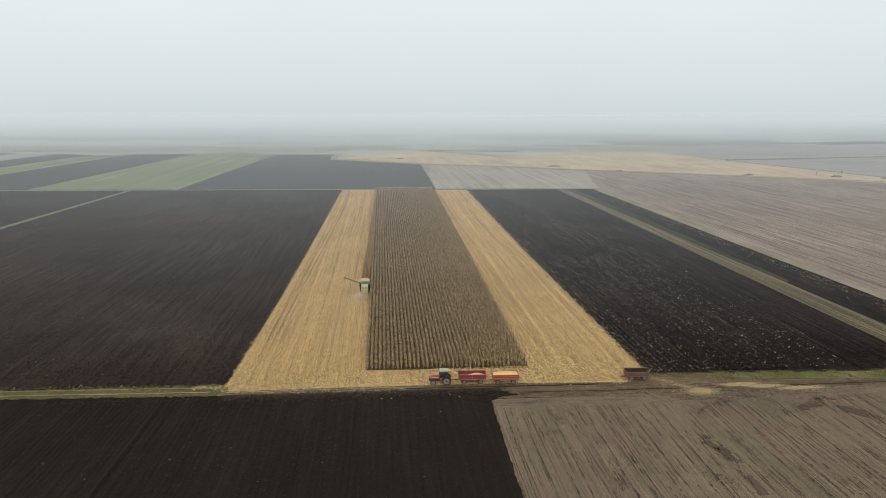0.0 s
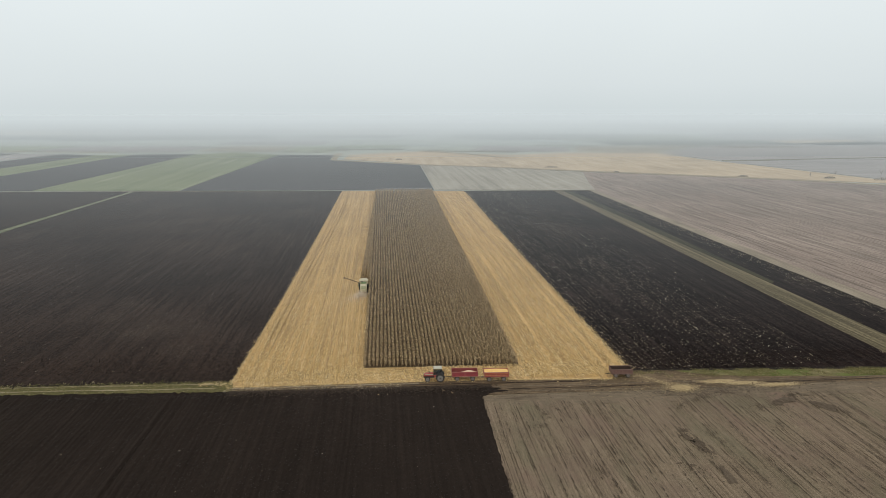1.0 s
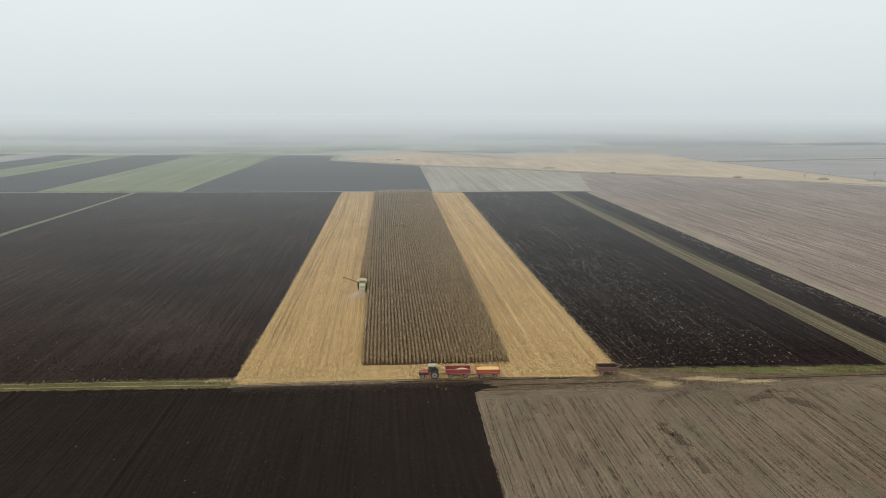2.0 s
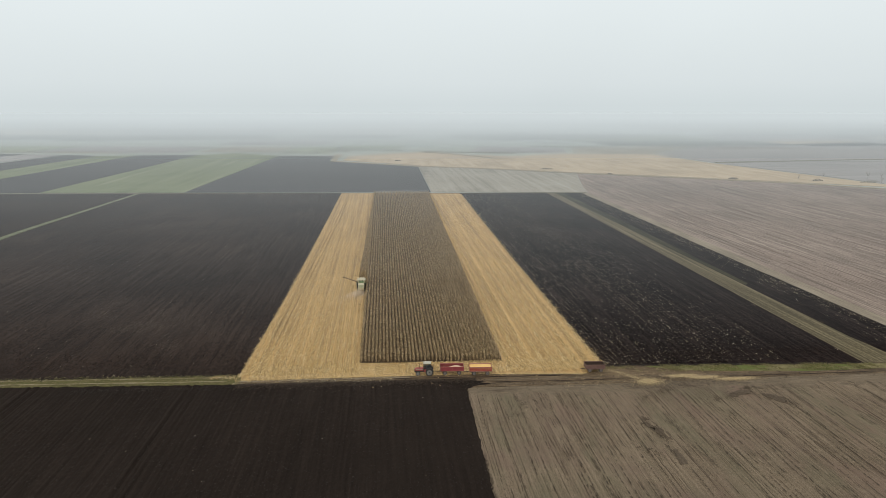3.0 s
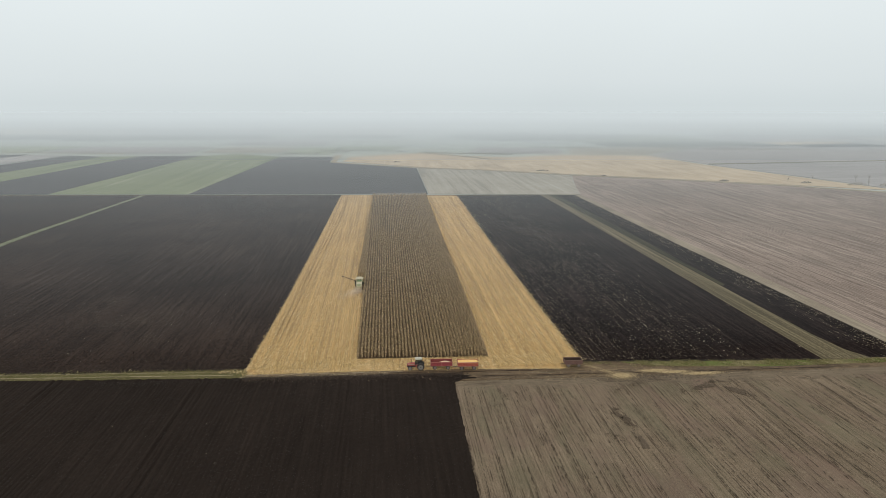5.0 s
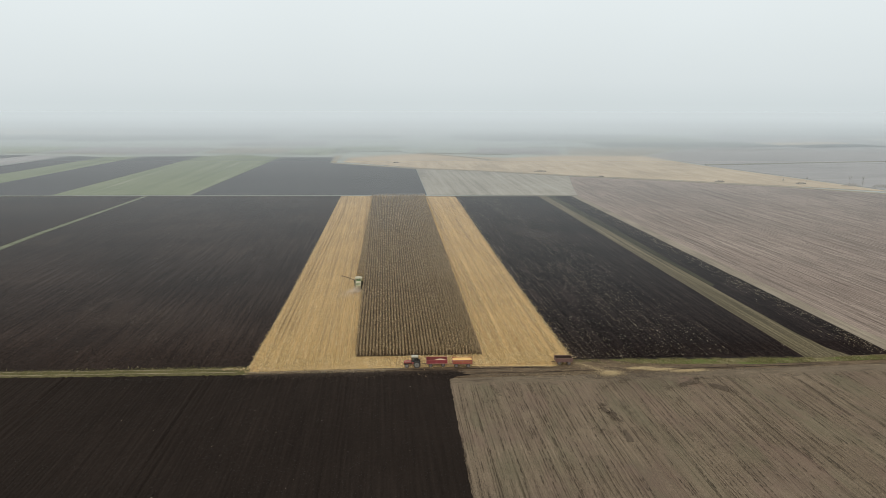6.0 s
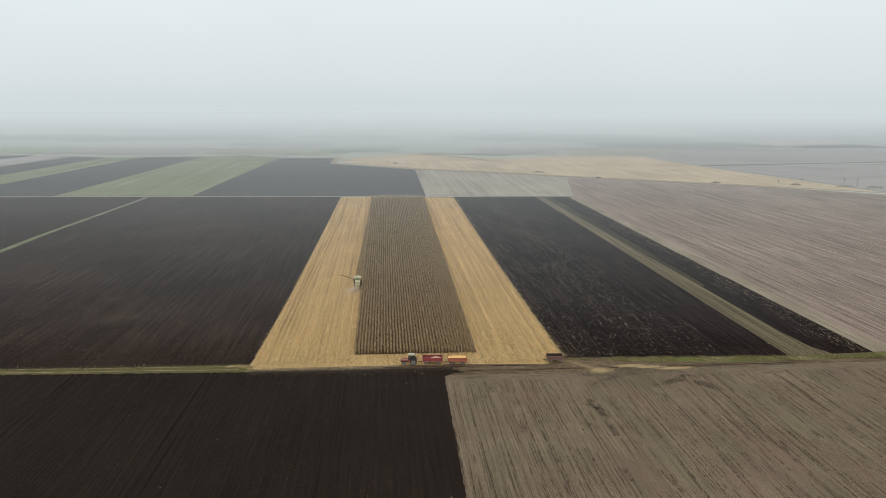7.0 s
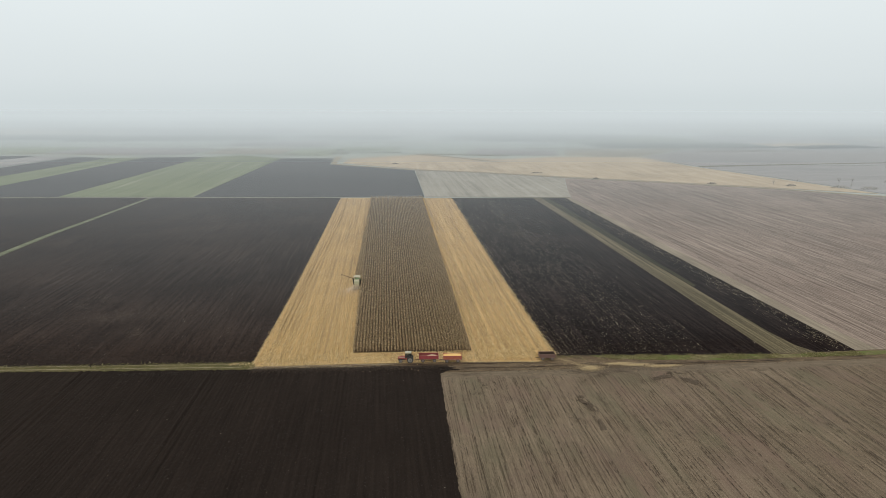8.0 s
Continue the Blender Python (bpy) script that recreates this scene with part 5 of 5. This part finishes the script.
def trailer(material, label, length=5.0, floor=1.0, side=0.95, boards=3, group="grain trailers", rail_paint="post_pale"):
    """Faces +x, foot at the origin; a two-axle tipping trailer with boarded sides."""
    t = new("trailer", None)
    tagged(t, label, "trailer", group)
    wide = 2.25
    bm = bmesh.new()
    box(bm, 0, 0, floor - 0.04, length, wide, 0.08, 0.01)
    part("floor_panel", bm, material, t)
    bm = bmesh.new()
    for y in (-0.45, 0.45):
        box(bm, 0, y, floor - 0.17, length - 0.3, 0.12, 0.18, 0.01)
    for x in (-1.6, -0.8, 0, 0.8, 1.6):
        box(bm, x, 0, floor - 0.16, 0.09, 1.9, 0.12, 0.01)
    for x in (-length * 0.30, length * 0.30):
        box(bm, x, 0, floor - 0.40, 0.8, 0.8, 0.32, 0.03)
        tube(bm, (x, -0.95, 0.42), (x, 0.95, 0.42), 0.06)
    part("chassis", bm, M["black_metal"], t)
    bh = side / boards
    bm = bmesh.new()
    box(bm, 0, 0, 0, length - 0.1, 0.05, bh - 0.055, 0.012)
    board = part("side_board", bm, material, t)
    board.matrix_basis = pose(0, -wide / 2, floor + bh / 2)
    bm = bmesh.new()
    box(bm, 0, 0, 0, 0.05, wide - 0.1, bh - 0.055, 0.012)
    end = part("end_board", bm, material, t)
    end.matrix_basis = pose(length / 2, 0, floor + bh / 2)
    for k in range(boards):
        z = floor + bh / 2 + k * bh
        for y in (-wide / 2, wide / 2):
            if k or y > 0:
                share(board, pose(0, y, z))
        for x in (length / 2, -length / 2):
            if k or x < 0:
                share(end, pose(x, 0, z))
    bm = bmesh.new()
    box(bm, 0, 0, 0, length + 0.06, 0.11, 0.07, 0.012)
    rail = part("rail", bm, M[rail_paint], t, "worn pale edge rail")
    rail.matrix_basis = pose(0, -wide / 2 - 0.02, floor - 0.01)
    for y, z in ((wide / 2 + 0.02, floor - 0.01), (-wide / 2, floor + side), (wide / 2, floor + side)):
        share(rail, pose(0, y, z))
    bm = bmesh.new()
    box(bm, 0, 0, 0, 0.09, 0.10, side + 0.22, 0.015)
    post = part("post", bm, M[rail_paint], t, "worn pale post")
    spots = [(x, y) for x in (-length / 2, 0, length / 2) for y in (-wide / 2 - 0.03, wide / 2 + 0.03)]
    post.matrix_basis = pose(*spots[0], floor + side / 2)
    for s in spots[1:]:
        share(post, pose(*s, floor + side / 2 - (0.08 if s[0] == 0 else 0)))
    bm = bmesh.new()
    for y in (-0.4, 0.4):
        tube(bm, (length * 0.30 + 0.2, y, 0.60), (length / 2 + 0.95, 0, 0.52), 0.045)
    box(bm, length / 2 + 1.0, 0, 0.52, 0.25, 0.12, 0.08, 0.02)
    part("drawbar", bm, M["black_metal"], t)
    w = wheel_meshes(t, 0.47, 0.26, M["rim_dark"], 14)
    w.matrix_basis = pose(-length * 0.30, -0.98, 0.47)
    for x in (-length * 0.30, length * 0.30):
        for y in (-0.98, 0.98):
            if x > 0 or y > 0:
                copy_part(w, pose(x, y, 0.47))
    return t


def grain_heap(length, wide, low, high, material, label, shift=0.0, spread=1.0):
    """A heaped load, flat at its foot, higher in the middle."""
    rng = random.Random(int(length * 100 + high * 10))
    bm = bmesh.new()
    nx, ny = 22, 12
    grid = []
    for j in range(ny):
        row = []
        for i in range(nx):
            u, w = 2 * i / (nx - 1) - 1, 2 * j / (ny - 1) - 1
            d = max(0.0, 1 - ((u - shift) / spread) ** 2) * max(0.0, 1 - w * w * 0.8)
            row.append(bm.verts.new((u * length / 2, w * wide / 2, low + high * d ** 0.8 + rng.uniform(-0.02, 0.02))))
        grid.append(row)
    for j in range(ny - 1):
        for i in range(nx - 1):
            bm.faces.new((grid[j][i], grid[j][i + 1], grid[j + 1][i + 1], grid[j + 1][i]))
    foot = [[bm.verts.new((v.co.x, v.co.y, 0.0)) for v in row] for row in (grid[0], grid[-1])]
    for k, row in enumerate((grid[0], grid[-1])):
        for i in range(nx - 1):
            bm.faces.new((row[i], row[i + 1], foot[k][i + 1], foot[k][i]))
    ob = part("grain_heap", bm, material, None)
    return tagged(ob, label, "grain")


def harvester():
    """Faces +y, foot at the origin under its middle."""
    t = new("combine_harvester", None)
    tagged(t, "pale green combine harvester with cream rear cutting maize", "combine harvester")
    bm = bmesh.new()
    prism(bm, [(-2.6, 1.25), (-2.6, 2.35), (2.1, 2.35), (2.1, 1.0), (0.6, 0.8), (-1.2, 1.0)], -0.85, 0.85, 0.05, "x")
    part("body", bm, M["deep_green"], t, "green side panels")
    bm = bmesh.new()
    prism(bm, [(-4.7, 1.0), (-5.0, 1.9), (-4.3, 2.6), (-1.9, 2.85), (-1.9, 1.3), (-3.4, 0.95)], -0.95, 0.95, 0.08, "x")
    part("straw_hood", bm, M["dull_cream"], t, "cream straw hood at the rear")
    bm = bmesh.new()
    for k in range(4):
        box(bm, 0, -4.85 + 0.17 * k, 2.08 + 0.17 * k, 1.6, 0.07, 0.08, 0.01, (40, 0, 0))
    part("grille", bm, M["deep_green"], t)
    bm = bmesh.new()
    prism(bm, [(-1.15, 2.35), (-1.38, 3.35), (1.38, 3.35), (1.15, 2.35)], -0.55, 1.75, 0.05)
    part("grain_tank", bm, M["dull_cream"], t, "cream grain tank with sloping sides")
    bm = bmesh.new()
    box(bm, 0, 0.6, 3.38, 2.45, 2.0, 0.10, 0.03)
    part("tank_cover", bm, M["dull_cream"], t, "cream tank cover")
    bm = bmesh.new()
    box(bm, 0.05, -1.25, 2.72, 1.5, 1.25, 0.75, 0.08)
    part("engine_cover", bm, M["deep_green"], t)
    bm = bmesh.new()
    tube(bm, (0.45, -1.35, 3.0), (0.45, -1.35, 3.55), 0.08)
    part("exhaust_pipe", bm, M["black_metal"], t)
    bm = bmesh.new()
    tube(bm, (-0.45, -1.0, 3.0), (-0.45, -1.0, 3.3), 0.24)
    part("air_filter", bm, M["black_metal"], t)
    bm = bmesh.new()
    prism(bm, [(1.8, 1.7), (1.8, 3.1), (3.05, 3.1), (3.35, 2.3), (3.15, 1.7)], -0.80, 0.80, 0.05, "x")
    cab = part("cab", bm, M["harvester_green"], t)
    for pos, size in (((-0.82, 2.5, 2.5), (0.02, 1.0, 0.85)), ((0.82, 2.5, 2.5), (0.02, 1.0, 0.85)), ((0, 3.28, 2.55), (1.4, 0.03, 0.75))):
        bm = bmesh.new()
        box(bm, *pos, *size, 0)
        part("window", bm, M["glass"], cab)
    bm = bmesh.new()
    box(bm, 0, 2.5, 3.18, 1.9, 1.7, 0.16, 0.05)
    part("cab_roof", bm, M["dull_cream"], t, "cream cab roof")
    bm = bmesh.new()
    tube(bm, (-1.2, -0.9, 1.9), (-1.45, -0.9, 2.95), 0.20)
    tube(bm, (-1.4, -0.9, 2.9), (-5.8, 1.0, 4.1), 0.10, 0.09)
    auger = part("unloading_auger", bm, M["black_metal"], t, "long dark unloading auger swung out")
    bm = bmesh.new()
    box(bm, -5.95, 1.05, 3.98, 0.36, 0.34, 0.42, 0.05)
    part("spout", bm, M["rubber"], auger, "black rubber spout")
    bm = bmesh.new()
    prism(bm, [(2.0, 0.9), (2.0, 1.6), (4.3, 0.85), (4.3, 0.35)], -0.6, 0.6, 0.03, "x")
    part("feeder_house", bm, M["deep_green"], t)
    bm = bmesh.new()
    box(bm, 0, 4.45, 0.75, 3.5, 0.35, 0.75, 0.05)
    tube(bm, (-1.7, 4.75, 0.6), (1.7, 4.75, 0.6), 0.2)
    head = part("maize_header", bm, M["deep_green"], t, "green maize picking header")
    bm = bmesh.new()
    prism(bm, [(-0.32, 0.25), (-0.22, 0.85), (0.22, 0.85), (0.32, 0.25)], 0, 0.55, 0.02)
    tip = bm.verts.new((0, 1.75, 0.15))
    bm.verts.ensure_lookup_table()
    front = [v for v in bm.verts if v.co.y > 0.5 and v is not tip]
    front.sort(key=lambda v: math.atan2(v.co.z - 0.5, v.co.x))
    for i in range(len(front)):
        bm.faces.new((front[i], front[(i + 1) % len(front)], tip))
    snout = part("snout", bm, M["harvester_green"], head)
    snout.matrix_basis = pose(-1.7, 4.6, 0)
    for k in range(1, 5):
        share(snout, pose(-1.7 + 0.85 * k, 4.6, 0))
    bm = bmesh.new()
    for x in (-1.25, -0.95):
        box(bm, x, 2.1, 1.3, 0.05, 0.05, 1.5, 0)
    for k in range(5):
        box(bm, -1.1, 2.1, 0.65 + 0.28 * k, 0.3, 0.12, 0.03, 0)
    part("ladder", bm, M["black_metal"], t)
    big = wheel_meshes(t, 0.85, 0.55, M["rim_grey"], 20)
    big.matrix_basis = pose(-1.25, 1.3, 0.85)
    other = copy_part(big, pose(1.25, 1.3, 0.85))
    small = wheel_meshes(t, 0.55, 0.35, M["rim_grey"], 16)
    small.matrix_basis = pose(-1.05, -2.6, 0.55)
    fourth = copy_part(small, pose(1.05, -2.6, 0.55))
    # the wheels' own y axis is laid along the harvester's x axis in motions()
    return t, [(big, -1.25, 1.3, 0.85), (other, 1.25, 1.3, 0.85), (small, -1.05, -2.6, 0.55), (fourth, 1.05, -2.6, 0.55)]


def dust_puff():
    """Chaff and dust that hangs behind the harvester: many small pieces."""
    rng = np.random.default_rng(51)
    n = 17000
    d = rng.exponential(2.6, n)
    p = np.stack([-0.3 - 0.38 * d + rng.normal(0, 0.6 + 0.30 * d, n), -d + rng.normal(0, 0.3, n), np.abs(rng.normal(0.7, 0.45, n)) * np.exp(-d / 9) + 0.03], -1)
    ob = flakes("dust_cloud", p, 0.06, 0.04, 0.0, M["chaff"], "pale chaff and dust behind the harvester", "dust", tilt=0.35)
    return ob


def drifting_dust():
    """A thin veil of dust blown over the black field: fine specks in the air."""
    rng = np.random.default_rng(77)
    n = 12000
    blob = rng.integers(0, 9, n)
    cx, cy, wide = rng.normal(0, 8, 9), rng.normal(0, 7, 9), rng.uniform(1.8, 5.0, 9)
    p = np.stack([cx[blob] + wide[blob] * rng.normal(0, 1, n), cy[blob] + wide[blob] * rng.normal(0, 1, n), np.abs(rng.normal(1.2, 0.8, n)) + 0.05], -1)
    p[:, 0] -= 0.5 * p[:, 1]
    return flakes("dust_veil", p, 0.05, 0.035, 0.0, M["fine_dust"], "thin dust drifting over black soil", "dust", tilt=0.3)


LEAN = -3.0
red_tractor = tractor()
red_tractor.matrix_basis = pose(14.75, -8.1, 0.05, 0, 0, 180 + LEAN) @ Matrix.Scale(1.06, 4)
first = trailer(M["trailer_red"], "crimson two-axle trailer with a little grain inside", 5.3)
first.matrix_basis = pose(21.05, -8.0, 0.06, 0, 0, 180 + LEAN)
second = trailer(M["orange_red"], "red two-axle trailer heaped with yellow grain")
second.matrix_basis = pose(27.45, -8.75, 0.06, 0, 0, 180 + LEAN)
third = trailer(M["rust_brown"], "weathered brown empty trailer beside the stubble", 4.3, 0.85, 0.95, 4, rail_paint="brown_rail")


def lining(t, length, floor, material, label):
    """Added dark sheets that paint shade along the inside of a trailer's boards and over its floor."""
    bm = bmesh.new()
    for y in (-1.075, 1.075):
        box(bm, 0, y, floor + 0.44, length - 0.1, 0.03, 0.84, 0.004)
    for x in (-length / 2 + 0.05, length / 2 - 0.05):
        box(bm, x, 0, floor + 0.44, 0.03, 2.1, 0.84, 0.004)
    box(bm, 0, 0, floor + 0.025, length - 0.1, 2.1, 0.03, 0.004)
    part("lining", bm, material, t, label)


lining(third, 4.3, 0.85, M["rust_dark"], "dark rusty sheets shading the inside of the trailer")
lining(first, 5.3, 1.0, M["inner_red"], "dark red sheets shading the inside of the trailer")
third.matrix_basis = pose(53.6, -9.3, 0.06, 0, 0, 180 - 3)
heap = grain_heap(4.86, 2.12, 0.80, 0.28, M["grain"], "heaped yellow maize grain in a trailer")
heap.matrix_basis = pose(27.45, -8.75, 1.06, 0, 0, 180 + LEAN)
heap = grain_heap(5.12, 2.08, 0.10, 0.66, M["pale_grain"], "small pale grain heap on a trailer floor", -0.35, 0.62)
heap.matrix_basis = pose(21.05, -8.0, 1.10, 0, 0, 180 + LEAN)
combine, combine_wheels = harvester()
dust = dust_puff()
veil = drifting_dust()


# ---------------------------------------------------------------- sheets in place of haze
def build_haze():
    """Flat sheets that stand in for haze, low over the land and round the tops of the maize."""
    def sheet(rows):
        n = len(rows[0])
        verts = [v for row in rows for v in row]
        faces = [(j * n + i, j * n + i + 1, j * n + n + i + 1, j * n + n + i) for j in range(len(rows) - 1) for i in range(n - 1)]
        tagged(mesh_object("haze", verts, faces, M["haze"]), "flat sheet standing in for pale autumn haze", "haze", kind="stuff")

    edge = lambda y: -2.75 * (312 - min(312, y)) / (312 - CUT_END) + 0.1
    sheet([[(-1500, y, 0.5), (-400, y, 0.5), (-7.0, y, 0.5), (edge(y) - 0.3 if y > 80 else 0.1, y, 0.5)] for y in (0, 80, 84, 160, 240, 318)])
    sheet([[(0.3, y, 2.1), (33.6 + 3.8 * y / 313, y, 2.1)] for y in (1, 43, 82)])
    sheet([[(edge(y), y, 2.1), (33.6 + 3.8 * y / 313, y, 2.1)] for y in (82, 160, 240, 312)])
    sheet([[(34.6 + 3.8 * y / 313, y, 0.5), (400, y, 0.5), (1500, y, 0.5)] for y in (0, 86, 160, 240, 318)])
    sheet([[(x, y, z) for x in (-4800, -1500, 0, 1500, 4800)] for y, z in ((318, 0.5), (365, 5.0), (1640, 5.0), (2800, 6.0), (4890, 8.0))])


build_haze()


# ---------------------------------------------------------------- movement
def motions():
    start, speed, line = 61.3, 1.39, -1.3
    times = [0.8 * k for k in range(11)]
    walk(combine, [(t, pose(line, start + speed * t, 0.02, 0, 0, 0)) for t in times])
    walk(dust, [(t, pose(line, start - 4.6 + speed * t, 0.02, 0, 0, 0)) for t in times])
    walk(veil, [(t, pose(-48 - 3.5 * t, 30 + 1.25 * t, 0.02)) for t in times])
    for bunch, y in cut_bunches:
        hit = min(7.6, max(0.1, (y - 6.2 - start) / speed))
        up, down = pose(0, y, 0.02), pose(0, y, 0.1, 84, 0, 0)
        rows = [(0, up), (hit, up), (hit + 0.25, pose(0, y, 0.06, 45, 0, 0)), (hit + 0.4, down), (8, down)]
        walk(bunch, rows if y - 6.2 < start + speed * 7.5 else [(0, up), (8, up)])
    for wheel, x, y, r in combine_wheels:
        walk(wheel, [(t, pose(x, y, r, 0, 0, 90) @ pose(0, 0, 0, 0, math.degrees(speed * t / r), 0)) for t in times])


motions()
